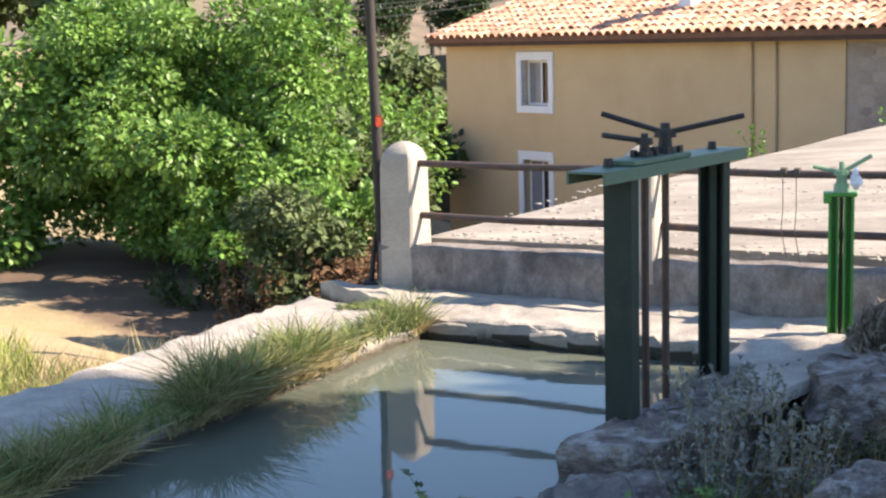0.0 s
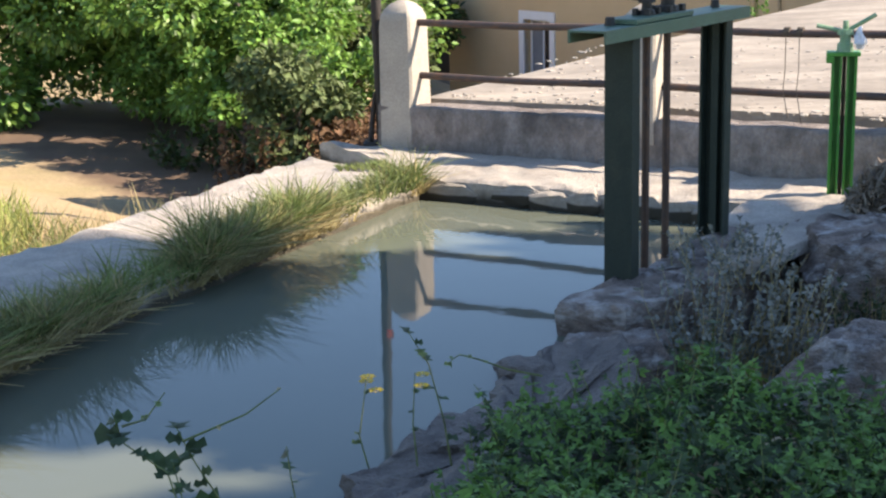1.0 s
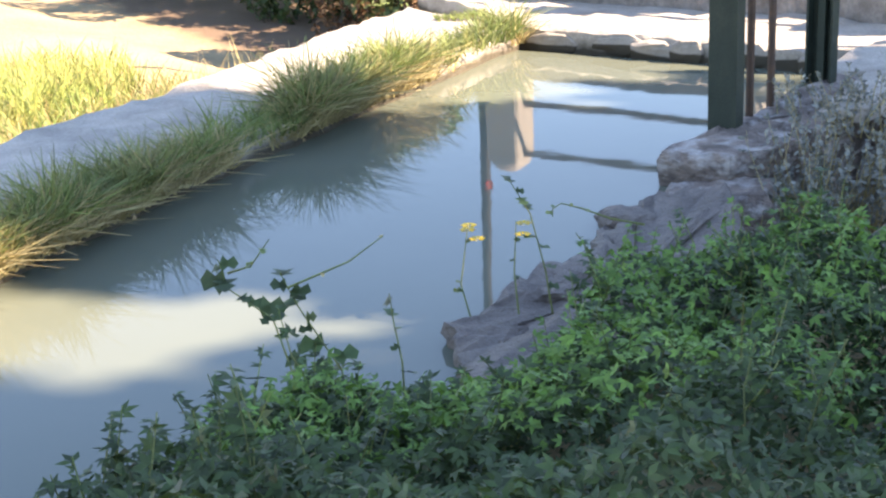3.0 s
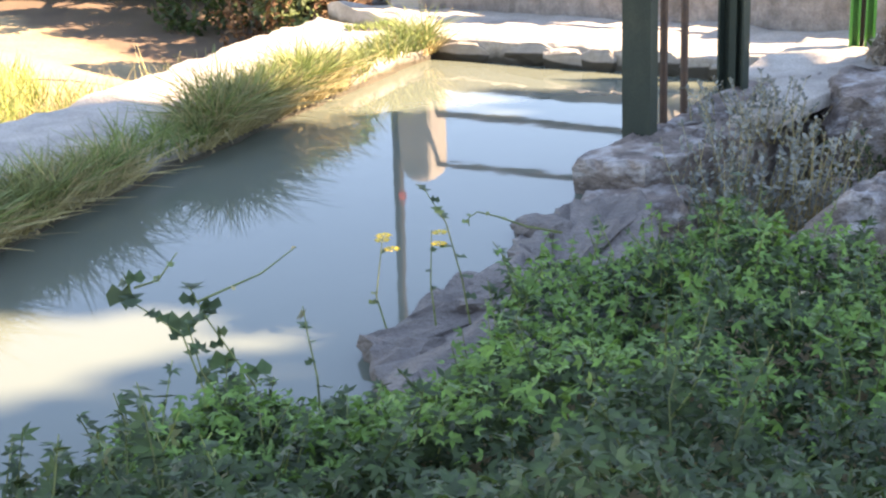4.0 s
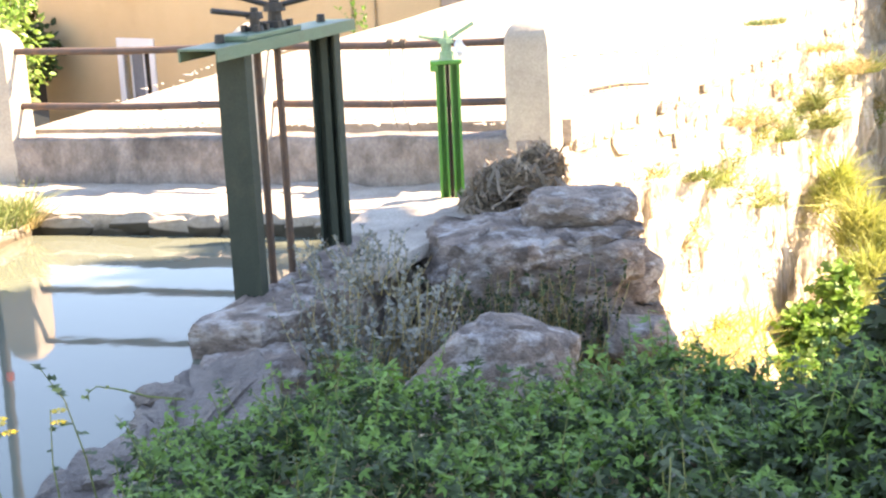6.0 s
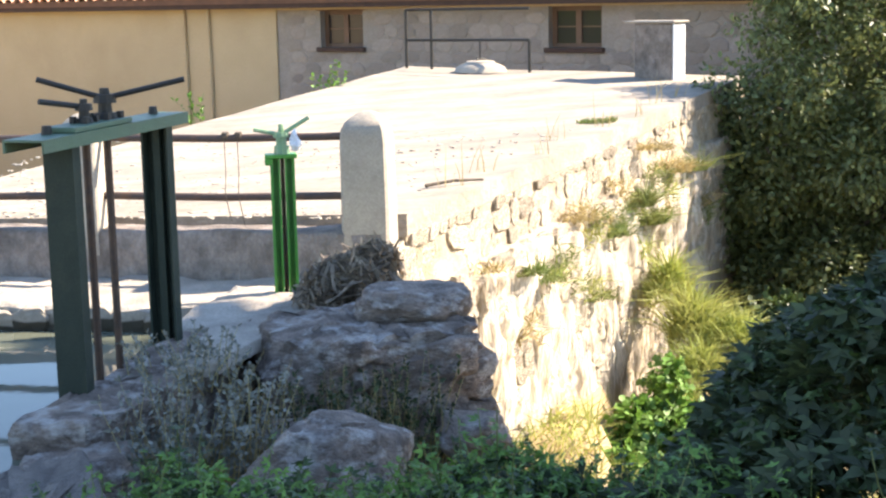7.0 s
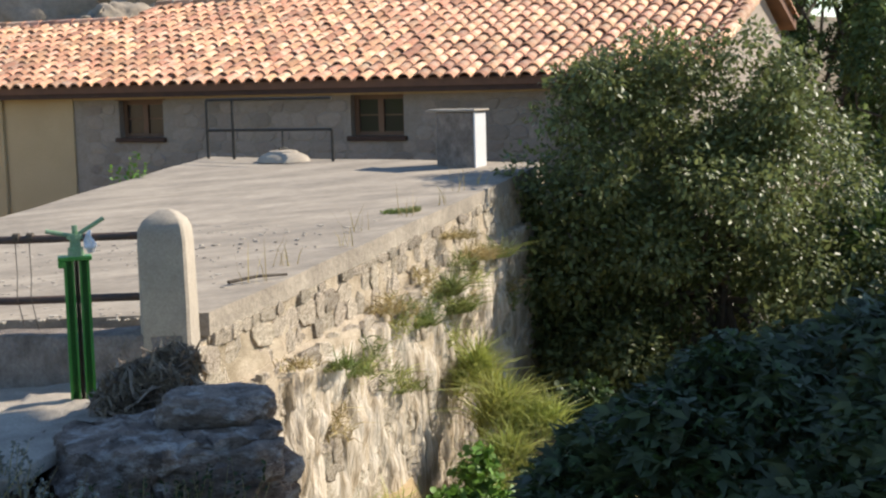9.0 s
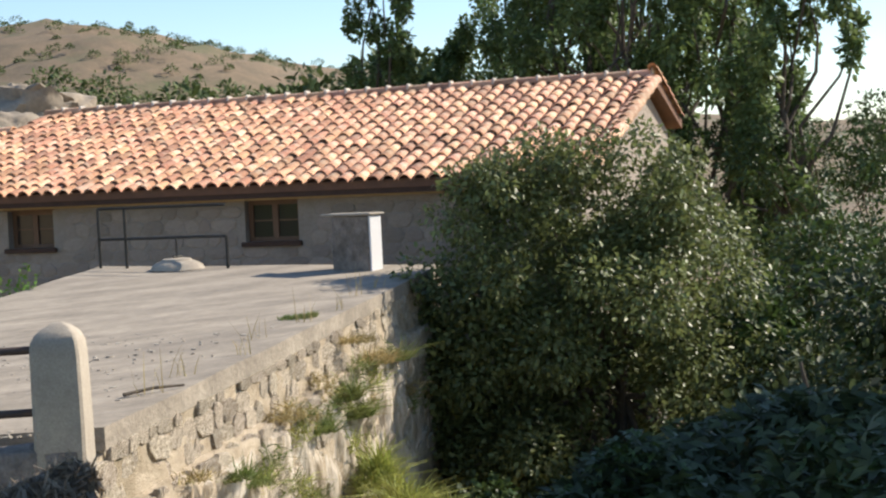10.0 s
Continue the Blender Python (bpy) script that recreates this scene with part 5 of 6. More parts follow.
# ridge tiles, bedded in pale mortar
ridge_me = tile_mesh("ridge_tile", 40, 0.12, 0.105, 0.42)
for i in range(30):
    s = H_R + 0.15 - i * 0.385
    if s < -16.3:
        break
    t = new("ridge_tile", ridge_me)
    t.parent = roof
    t.matrix_local = pose(s, RIDGE_D, RIDGE_Z - 0.02 + rt.gauss(0, 0.004), 0, 0, 90)
    bm = bmesh.new()
    box(bm, s - 0.03, RIDGE_D - 0.115, RIDGE_Z - 0.02, s + 0.015, RIDGE_D + 0.115, RIDGE_Z + 0.115)
    part("mortar_bed", bevel(bm, 0.03, 1), M_PALEMORT, roof)
for i in range(24):
    s = -16.3 - i * 0.385
    rd = RIDGE_D - 0.33 / (RIDGE_Z - EAVE_Z) * (RIDGE_D - EAVE_D)
    t = new("ridge_tile", ridge_me)
    t.parent = roof
    t.matrix_local = pose(s, rd, RIDGE_Z - 0.35 + rt.gauss(0, 0.004), 0, 0, 90)
# verge: tiles lying along the gable
for e in range(14):
    t = new("verge_tile", TILES[e % 5])
    t.parent = roof
    t.matrix_local = pose(H_R + 0.2, EAVE_D + e * 0.335 * math.cos(slope), EAVE_Z + 0.0 + e * 0.335 * math.sin(slope), math.degrees(slope), 28, 0)
for e in range(7):
    t = new("verge_tile", TILES[e % 5])
    t.parent = roof
    t.matrix_local = pose(H_R + 0.18, 6.5 - e * 0.31, RIDGE_Z - 0.66 + e * 0.105, 18, 0, 180)


# ---------- rubble stones ----------
def stone_mesh(name, seed, material):
    """A rough squarish stone about 1 x 0.2 x 1, its face near y = 0."""
    r = random.Random(seed)
    bm = bmesh.new()
    n = 8
    ring = []
    for i in range(n):
        a = 2 * math.pi * (i + 0.5 + r.uniform(-0.3, 0.3)) / n
        k = min(0.5 / max(abs(math.cos(a)), abs(math.sin(a))), 0.66) * r.uniform(0.84, 1.02)
        ring.append((math.cos(a) * k, math.sin(a) * k))
    rows = loft(bm, [[(x, 0.2, z) for x, z in ring], [(x, 0.03, z) for x, z in ring], [(x * 0.9 + r.uniform(-0.05, 0.05), r.uniform(-0.03, 0.02), z * 0.88 + r.uniform(-0.04, 0.04)) for x, z in ring]], True)
    c = bm.verts.new((r.uniform(-0.2, 0.2), r.uniform(-0.05, 0.01), r.uniform(-0.2, 0.2)))
    for i in range(n):
        bm.faces.new((rows[-1][i], rows[-1][(i + 1) % n], c))
    me = mesh_of(name, bm)
    me.materials.append(material)
    return me


FSTONE = [stone_mesh("stone", 100 + i, M_WSTONE) for i in range(8)]
rs = random.Random(12)
z = 0.25
stone_wall = next(o for o in house.children if o.name.startswith("stone_wall"))
while z < 1.78:
    h = rs.uniform(0.15, 0.22)
    s = S_CHG + 0.1 + rs.uniform(0, 0.2)
    while s < H_R - 0.1:
        w = rs.uniform(0.2, 0.42)
        a, b = s, s + w
        if not any(a < q[1] + 0.03 and b > q[0] - 0.03 and z < q[3] + 0.04 and z + h > q[2] - 0.04 for q in W_STONE) and z + h < 1.83:
            t = new("stone", rs.choice(FSTONE))
            t.parent = stone_wall
            t.matrix_local = Matrix.LocRotScale(((a + b) / 2, 0.018 + rs.uniform(-0.006, 0.008), z + h / 2), Euler((0, rs.gauss(0, 0.06), 0)), (w * 1.02, 0.22, h * 1.02))
        s = b
    z += h

# tank wall
d2 = (BR - FR).normalized()
TW = Matrix(((d2.x, d2.y, 0), (-d2.y, d2.x, 0), (0, 0, 1))).transposed().to_4x4()
TW.translation = (FR.x, FR.y, 0)
TSTONE = [stone_mesh("stone", 200 + i, M_STONE) for i in range(10)]
tank_wall = bpy.data.objects["tank_wall"]
LEDGE = 0.60


def tank_top(x):
    """Top of the masonry; it steps down towards the corner pillar."""
    return slab_z(FR + d2 * x) - 0.55 * max(0.0, -x)


count, rest = 0, []
rs = random.Random(31)
bm = bmesh.new()
secs = []
for i in range(49):
    x = -0.48 + i * 0.19
    t = tank_top(x) - LEDGE
    secs.append([TW @ Vector((x, 0.3, t + 0.5)), TW @ Vector((x, 0.02, t + 0.45)), TW @ Vector((x, 0.0, t + 0.03)), TW @ Vector((x, -0.09, t)), TW @ Vector((x, -0.12, t - 0.06)), TW @ Vector((x, -0.10, -1.5)), TW @ Vector((x, -0.10, -3.1)), TW @ Vector((x, 0.04, -3.1))])
rows = loft(bm, secs)
bm.faces.new(rows[0]); bm.faces.new(rows[-1][::-1])
rough(bm, 0.025, 0.2)
smooth(part("footing", bm, M_MORTAR, tank_wall, "thicker lower masonry with a ledge"), 60)
zoff = 0.15
while zoff < 2.9:
    h = rs.uniform(0.09, 0.19)
    x = -0.46 + rs.uniform(0.0, 0.1)
    while x < 8.6:
        w = rs.uniform(0.1, 0.36)
        zt = tank_top(x + w / 2) - zoff
        if zt - h > -2.7 and not (zoff > 1.9 and x > 6.0):
            out = 0.0 if zoff + h < LEDGE else -0.115
            m = TW @ Matrix.LocRotScale((x + w / 2, out + rs.uniform(-0.022, 0.022), zt - h / 2), Euler((rs.gauss(0, 0.04), rs.gauss(0, 0.1), rs.gauss(0, 0.06))), (w * 1.16, 0.24, h * rs.uniform(1.08, 1.35)))
            me = rs.choice(TSTONE)
            if x < 6.2 and count < 300:
                count += 1
                t = new("stone", me)
                t.parent = tank_wall
                t.matrix_local = m
            else:
                rest.append((me, m))
        x += w
    zoff += h

vs, fs = [], []
for me, m in rest:
    o = len(vs)
    vs += [tuple(m @ v.co) for v in me.vertices]
    fs += [tuple(o + q for q in p.vertices) for p in me.polygons]
me = bpy.data.meshes.new("stone_field")
me.from_pydata(vs, [], fs)
tagged(part("stone_field", me, M_STONE, tank_wall), kind="stuff")

# lime crust hanging in upright folds over the lower masonry
secs = []
for i in range(400):
    x = -0.45 + i * 0.019
    row = []
    for k in range(26):
        z = tank_top(x) - LEDGE - 0.02 - 2.1 * k / 25 + 0.05 * noise.noise(Vector((x * 5, k, 3)))
        f = noise.fractal(Vector((x * 6.5 + 0.5 * noise.noise(Vector((x * 2, z * 2, 1))), z * 1.5, 2)), 0.7, 2.2, 4) + 0.5 * noise.noise(Vector((x * 5, z * 5, 8)))
        worn = noise.fractal(Vector((x * 2.1, z * 2.1, 12)), 0.8, 2.1, 3)
        y = -0.135 - 0.10 * f * (0.45 + 0.7 * noise.noise(Vector((x * 1.3, z * 1.3, 4)))) + 0.09 * worn * (1.3 - 0.9 * k / 25) + (0.12 if k == 0 or k == 25 else 0)
        row.append(TW @ Vector((x, y, z)))
    secs.append(row)
bm = bmesh.new()
loft(bm, secs)
smooth(part("lime_crust", bm, M_CRUST, tank_wall, "pale lime crust hanging in upright folds"), 60)


# ---------- things on the tank roof ----------
def hs(s, d):
    """Place on the tank roof from metres along and before the house front."""
    p = HOUSE @ Vector((s, d, 0))
    p.z = slab_z(p)
    return p


rail = thing("handrail", (0, 0, 0), "thin black steel handrail on the tank roof", "railing")
RB = [(Vector((7.09, 18.97)), 0.98), (Vector((7.33, 18.64)), 1.0), (Vector((8.23, 17.43)), 1.0)]
for i, (p, z0) in enumerate(RB):
    bm = bmesh.new()
    tube(bm, [(p.x, p.y, slab_z(p) - 0.05), (p.x, p.y, 1.8 if i < 2 else 1.39)], 0.022, 8)
    part("post", bm, M_IRON, rail)
for a, b, z in ((0, 1, 1.8), (1, 2, 1.8), (0, 1, 1.39), (1, 2, 1.39)):
    p, q = RB[a][0], RB[b][0]
    bm = bmesh.new()
    tube(bm, [(p.x, p.y, z), (q.x, q.y, z)], 0.019, 8)
    part("bar", bm, M_IRON, rail)

vent = thing("manhole", (7.75, 17.95, slab_z((7.75, 17.95)) - 0.01), "low domed concrete manhole cover with an iron stem", "manhole")
bm = bmesh.new()
secs = []
for r, z in ((0.36, 0), (0.33, 0.06), (0.26, 0.105), (0.2, 0.12), (0.19, 0.14), (0.08, 0.155)):
    secs.append([(math.cos(a) * r, math.sin(a) * r, z) for a in (2 * math.pi * i / 20 for i in range(20))])
rows = loft(bm, secs, True)
bm.faces.new(rows[-1])
rough(bm, 0.008, 0.1)
smooth(part("dome", bm, M_PILLAR, vent), 40)
bm = bmesh.new()
tube(bm, [(0, 0, 0.14), (0, 0, 0.42)], 0.012, 8)
part("stem", bm, M_IRON, vent)
bm = bmesh.new()
tube(bm, [(-0.05, 0, 0.17), (0.08, 0.02, 0.17)], 0.02, 8)
part("hinge", bm, M_IRON, vent)

# concrete hatch housing at the back corner
hb = thing("hatch_housing", Matrix.Translation((9.25, 15.85, 0)) @ Matrix.Rotation(radians(-63), 4, "Z"), "grey concrete hatch housing with a thin overhanging top", "hatch")
zb = slab_z((9.25, 15.85))
bm = bmesh.new()
box(bm, -0.27, -0.15, zb - 0.05, 0.28, 0.13, 1.60)
part("body", bevel(bm, 0.015, 1), M_PARAPET, hb)
# sunlight on the right face put in as white, against the darker front
bm = bmesh.new()
box(bm, 0.277, -0.14, zb - 0.04, 0.30, 0.12, 1.595)
part("side_panel", bevel(bm, 0.005, 1), M_WHITE, hb, "white sheet painting in the sun on this side")
bm = bmesh.new()
box(bm, -0.40, -0.19, 1.60, 0.33, 0.17, 1.63)
part("top", bevel(bm, 0.012, 1), M_PILLAR, hb)

# stick and tufts
bm = bmesh.new()
p, q = Vector((3.95, 10.25)), Vector((4.45, 10.3))
tube(bm, [(p.x, p.y, slab_z(p) + 0.02), (4.2, 10.28, slab_z(p) + 0.04), (q.x, q.y, slab_z(q) + 0.015)], [0.016, 0.013, 0.01], 6)
tagged(part("stick", bm, M_BARK), "dry brown stick lying on the tank roof", "stick")
rng = np.random.default_rng(77)
strokes("roof_grass", rng, 420, patch(6.75, 12.75, 0.22, 0.12, lambda x, y: slab_z((x, y))), 0.07, 0.005, 1.0, M_GRASS, label="small mossy tuft on the tank roof edge")
for i in range(9):
    x = 0.9 + i * 0.85 + rng.random() * 0.3
    p = FR + d2 * x + Vector((-0.67, 0.73)) * (0.1 + 0.25 * rng.random())
    strokes("roof_weed", rng, 7, patch(p.x, p.y, 0.12, 0.06, lambda a, b: slab_z((a, b))), 0.22, 0.004, 0.35, M_STRAW, label="dry weed stalks along the tank roof edge")

# pale flakes of scaled mortar strewn over the roof near the railing
bm = bmesh.new()
r = random.Random(31)
for _ in range(1400):
    q = FENCE @ Vector((r.uniform(-5.7, 3.5), 0.45 + 4.2 * r.random() ** 1.6, 0))
    p = Vector((q.x, q.y))
    if (p - FR).dot(Vector((-0.67, 0.73))) < 0.3:
        continue
    z = slab_z(p)
    a0, w = r.uniform(0, 6.28), r.uniform(0.007, 0.026) * (1.7 if r.random() < 0.15 else 1)
    ring = [(p.x + math.cos(a0 + i * 1.2566) * w * r.uniform(0.6, 1.2), p.y + math.sin(a0 + i * 1.2566) * w * r.uniform(0.4, 1.0)) for i in range(5)]
    top = [bm.verts.new((x, y, z + 0.006)) for x, y in ring]
    low = [bm.verts.new((x, y, z - 0.004)) for x, y in ring]
    bm.faces.new(top)
    for i in range(5):
        bm.faces.new((low[i], low[(i + 1) % 5], top[(i + 1) % 5], top[i]))
tagged(part("mortar_flakes", bm, M_FLAKE), "pale flakes of mortar strewn over the tank roof", "debris", kind="stuff")

# small moss and dry tufts along the ledge of the tank wall
for i in range(18):
    x = 0.7 + 6.6 * rng.random()
    zo = 0.5 + 0.85 * rng.random() ** 1.3
    c = TW @ Vector((x, -0.14, tank_top(x) - zo))
    strokes("wall_weed", rng, 130, patch(c.x, c.y, 0.15, 0.12, lambda a, b, k=c.z: k + 0.22 * noise.noise(Vector((a * 17, b * 17, k)))), 0.09 + 0.05 * rng.random(), 0.005, 1.6, (M_RGRASS, M_STRAW, M_GRASS)[i % 3], label="small moss-like tuft of weeds on the masonry ledge", bend=1.3)
# weeds rooted in the tank wall
for x, zo, n, hgt, mt in ((1.7, 0.8, 260, 0.16, 0), (2.1, 0.95, 220, 0.14, 0), (3.7, 0.9, 320, 0.2, 0), (4.4, 0.75, 500, 0.26, 0), (4.8, 1.0, 400, 0.24, 0), (5.6, 0.62, 300, 0.2, 1), (6.2, 0.7, 300, 0.22, 0), (2.9, 0.6, 160, 0.12, 1), (3.3, 1.4, 150, 0.14, 0), (1.0, 0.62, 120, 0.10, 1), (5.0, 0.3, 160, 0.12, 1)):
    c = TW @ Vector((x, -0.16, tank_top(x) - zo))
    strokes("wall_weed", rng, n, patch(c.x, c.y, 0.2, 0.14, lambda a, b, k=c.z: k), hgt, 0.005, 1.3, (M_GRASS, M_STRAW)[mt], label="tuft of weeds rooted in the masonry", bend=1.0)
sprig = sprays("wall_sapling", np.random.default_rng(5), (5.55, 17.6, slab_z((5.55, 17.6)) - 0.25), 9, 0.55, (0.16, 0.16), M_GRASS, M_LEAF_FRESH, 0.06, "young leafy weed behind the tank roof edge", per=14)
sprays("wall_sapling", np.random.default_rng(6), (3.55, 16.3, slab_z((3.55, 16.3)) - 0.25), 5, 0.40, (0.1, 0.1), M_GRASS, M_LEAF_FRESH, 0.05, "young leafy weed behind the tank roof edge", per=12)

# ---------- ravine planting ----------
for gx, gy, gz, gr, gh, gn in ((7.3, 11.8, -1.4, 0.27, 0.34, 900), (7.0, 11.3, -1.7, 0.26, 0.28, 650), (7.55, 11.55, -1.45, 0.28, 0.3, 650), (7.3, 12.3, -1.1, 0.24, 0.34, 550), (6.7, 11.0, -1.9, 0.24, 0.24, 400)):
    strokes("ravine_grass", rng, gn, patch(gx, gy, gr, gr * 0.9, lambda x, y, c=(gx, gy, gz, gr): c[2] + 0.3 * max(0.0, 1 - ((x - c[0]) ** 2 + (y - c[1]) ** 2) / c[3] ** 2)), gh, 0.006, 0.8, M_RGRASS, label="thick yellow-green grass below the tank wall", bend=1.0)
strokes("ravine_grass", rng, 3000, patch(5.6, 9.0, 2.0, 1.9, ground_z), 0.26, 0.006, 0.9, M_RGRASS, label="rough grass on the ravine floor", bend=0.9)
strokes("ravine_grass", rng, 1500, patch(4.6, 8.6, 1.3, 1.6, ground_z), 0.22, 0.005, 0.9, M_STRAW, label="dry grass on the ravine floor", bend=0.9)
strokes("ravine_grass", rng, 1800, patch(3.4, 6.6, 0.55, 0.8, ground_z), 0.35, 0.005, 0.8, M_STRAW, label="dry grass on the slope beside the boulders")
for (x, y, z), sz, n, mt, nm in (((4.85, 10.3, -1.95), (0.3, 0.2, 0.13), 600, M_LEAF_FRESH, "low bright green plants at the wall foot"), ((5.5, 10.65, -1.95), (0.34, 0.22, 0.16), 700, M_LEAF_FRESH, "low bright green plants at the wall foot"), ((6.1, 10.85, -1.8), (0.26, 0.22, 0.26), 700, M_LEAF_FRESH, "bright green leafy plant at the wall foot"), ((6.5, 11.0, -1.55), (0.2, 0.2, 0.3), 500, M_LEAF_FRESH, "bright green leafy plant at the wall foot"), ((8.2, 11.7, -1.3), (0.4, 0.4, 0.35), 800, M_LEAF_VINE, "green leafy plant below the bush"), ((7.5, 10.9, -1.75), (0.6, 0.5, 0.45), 2200, M_LEAF_VINE, "dark leafy undergrowth below the bush"), ((6.9, 10.1, -2.0), (0.7, 0.6, 0.35), 2400, M_LEAF_VINE, "dark leafy undergrowth on the ravine floor"), ((6.0, 9.6, -2.05), (0.7, 0.6, 0.28), 2200, M_LEAF_VINE, "dark leafy undergrowth on the ravine floor"), ((5.0, 9.4, -2.05), (0.6, 0.6, 0.25), 1800, M_LEAF_FRESH, "low bright green plants at the wall foot"), ((4.4, 9.7, -2.0), (0.4, 0.3, 0.2), 900, M_LEAF_FRESH, "low bright green plants at the wall foot"), ((5.6, 10.2, -2.0), (0.45, 0.35, 0.25), 1100, M_LEAF_FRESH, "low bright green plants at the wall foot"), ((6.5, 10.6, -1.85), (0.4, 0.3, 0.3), 1000, M_LEAF_FRESH, "bright green leafy plant at the wall foot")):
    t = thing("leafy_plant", (x, y, z - 0.5), nm, "plant", "plants at the wall foot")
    bm = bmesh.new()
    for k in range(8):
        limb(bm, rng, (0, 0, -0.5), (rng.normal() * sz[0] * 0.6, rng.normal() * sz[1] * 0.6, 0.5 + sz[2] * 0.5), 0.012, 0.004, 0.1, 5)
    part("stem", bm, M_GRASS, t)
    leaves("foliage", rng, n, [[0, 0, 0.5, *sz], [0.1, 0.05, 0.6, sz[0] * 0.6, sz[1] * 0.6, sz[2] * 0.7]], 0.075, mt, t, LOBED, shell=0.2)


# ---------- trees and far country ----------
def at_az(az, r, z=0.0):
    return (r * math.sin(radians(az)), r * math.cos(radians(az)), z)


rng = np.random.default_rng(3)
c = at_az(-9.0, 15.6)
L = np.vstack([lumps_in(rng, 58, (c[0], c[1], 1.32), (2.1, 1.4, 1.42), 0.36), lumps_in(rng, 16, (c[0] + 0.8, c[1] - 0.6, 0.75), (1.2, 0.5, 0.75), 0.28), lumps_in(rng, 20, (c[0] + 0.55, c[1] - 2.1, 0.95), (1.2, 0.45, 0.5), 0.28), lumps_in(rng, 16, (c[0] - 1.2, c[1] + 0.3, 1.6), (0.9, 0.8, 1.1), 0.34), lumps_in(rng, 30, (c[0] - 0.1, c[1] + 1.3, -0.05), (2.4, 0.5, 0.8), 0.34), lumps_in(rng, 9, (c[0] + 0.1, c[1] - 0.6, 0.1), (0.8, 0.3, 0.35), 0.26), lumps_in(rng, 20, (c[0] + 1.15, c[1] - 0.5, 0.95), (0.6, 0.5, 0.8), 0.26)])
K_TREE = 1.12
L[:, :2] *= K_TREE
L[:, 3:] *= K_TREE
L[:, 2] = np.minimum(2.0 + (L[:, 2] - 2.0) * K_TREE, 2.62 - L[:, 5])
tree("walnut_tree", rng, (c[0] * K_TREE, c[1] * K_TREE + 0.5, -0.7), 3.2, L, 0.2, 88000, 0.078, M_LEAF_TREE, "large bright green leafy tree behind the channel", limbs=16, shell=0.7)
c = at_az(-15.8, 19)
L = lumps_in(rng, 44, (c[0] + 0.6, c[1] - 0.3, 0.8), (2.0, 1.6, 1.7), 0.5)
tree("walnut_tree", rng, (c[0], c[1], -0.6), 3.0, L, 0.16, 18000, 0.11, M_LEAF_TREE, "dark leafy tree half hidden behind another", limbs=10)
for az, r, z, sx, n, mt, nm in ((-3.6, 16.0, 0.0, 0.7, 2600, M_LEAF_FAR, "dry reddish-green shrub behind the pole"), (-1.2, 21.0, -0.1, 0.32, 1100, M_LEAF_TREE, "green shrub beside the house")):
    c = at_az(az, r)
    tree("shrub", rng, (c[0], c[1], ground_z(c[0], c[1])), 1.6, lumps_in(rng, 16, (c[0], c[1], z + 0.6), (sx, sx, 0.9), 0.32), 0.05, n, 0.10, mt, nm, category="shrub", limbs=8)

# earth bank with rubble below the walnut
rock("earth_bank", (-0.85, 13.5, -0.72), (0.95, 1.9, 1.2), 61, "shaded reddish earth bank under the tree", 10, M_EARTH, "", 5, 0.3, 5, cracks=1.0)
sprays("withered_shrub", np.random.default_rng(12), (-1.15, 12.5, -0.6), 90, 0.75, (0.75, 0.4), M_BARK, M_LEAF_RUST, 0.06, "withered rust-brown shrub under the tree", per=22)
sprays("withered_shrub", np.random.default_rng(13), (-2.3, 14.6, -0.65), 50, 0.5, (0.6, 0.3), M_BARK, M_LEAF_VINE, 0.06, "low dark green growth under the tree", per=22)
for x, y, z, sx, sz, n, mt, nm in ((-1.3, 12.6, 0.15, 0.55, 0.55, 5200, M_LEAF_FAR, "olive-brown shrub on the shaded earth bank"), (-1.05, 13.7, 0.3, 0.6, 0.5, 4200, M_LEAF_TREE, "leafy green shrub at the foot of the tree"), (-0.75, 12.3, -0.1, 0.28, 0.3, 1800, M_LEAF_RUST, "withered rust-brown shrub beside the pole"), (-2.0, 14.3, 0.3, 0.75, 0.55, 5000, M_LEAF_TREE, "leafy green shrub at the foot of the tree")):
    tree("shrub", rng, (x, y, ground_z(x, y)), 0.9, lumps_in(rng, 14, (x, y, z), (sx, sx * 1.2, sz), 0.22), 0.03, n, 0.07, mt, nm, "shrubs under the tree", category="shrub", limbs=8)
# big bush against the tank
rng = np.random.default_rng(9)
bc = at_az(40.2, 16.8)
L = np.vstack([lumps_in(rng, 80, (bc[0], bc[1], 0.1), (2.25, 1.9, 2.0), 0.42), lumps_in(rng, 26, (bc[0] + 0.6, bc[1] - 1.2, -0.8), (1.9, 0.9, 1.4), 0.42), lumps_in(rng, 22, (bc[0] - 0.5, bc[1], 1.75), (1.4, 1.0, 0.75), 0.33), lumps_in(rng, 24, (bc[0] - 1.2, bc[1] + 0.3, -1.1), (0.9, 0.8, 1.1), 0.4), lumps_in(rng, 20, (bc[0] - 1.7, bc[1] + 0.45, 0.5), (0.7, 0.6, 1.2), 0.33), lumps_in(rng, 14, (bc[0] - 1.45, bc[1] + 0.4, 1.6), (0.6, 0.5, 0.7), 0.3), lumps_in(rng, 26, (bc[0] + 0.2, bc[1] - 0.15, 1.6), (0.95, 0.9, 0.8), 0.33), lumps_in(rng, 26, (bc[0] - 2.0, bc[1] + 0.75, -0.5), (0.35, 0.35, 1.5), 0.3), lumps_in(rng, 24, (bc[0] - 0.2, bc[1] - 0.5, -1.5), (1.7, 0.8, 0.7), 0.36)])
K_BUSH = 1.085
L[:, :2] *= K_BUSH
L[:, 2] = 2.0 + (L[:, 2] - 2.0) * K_BUSH
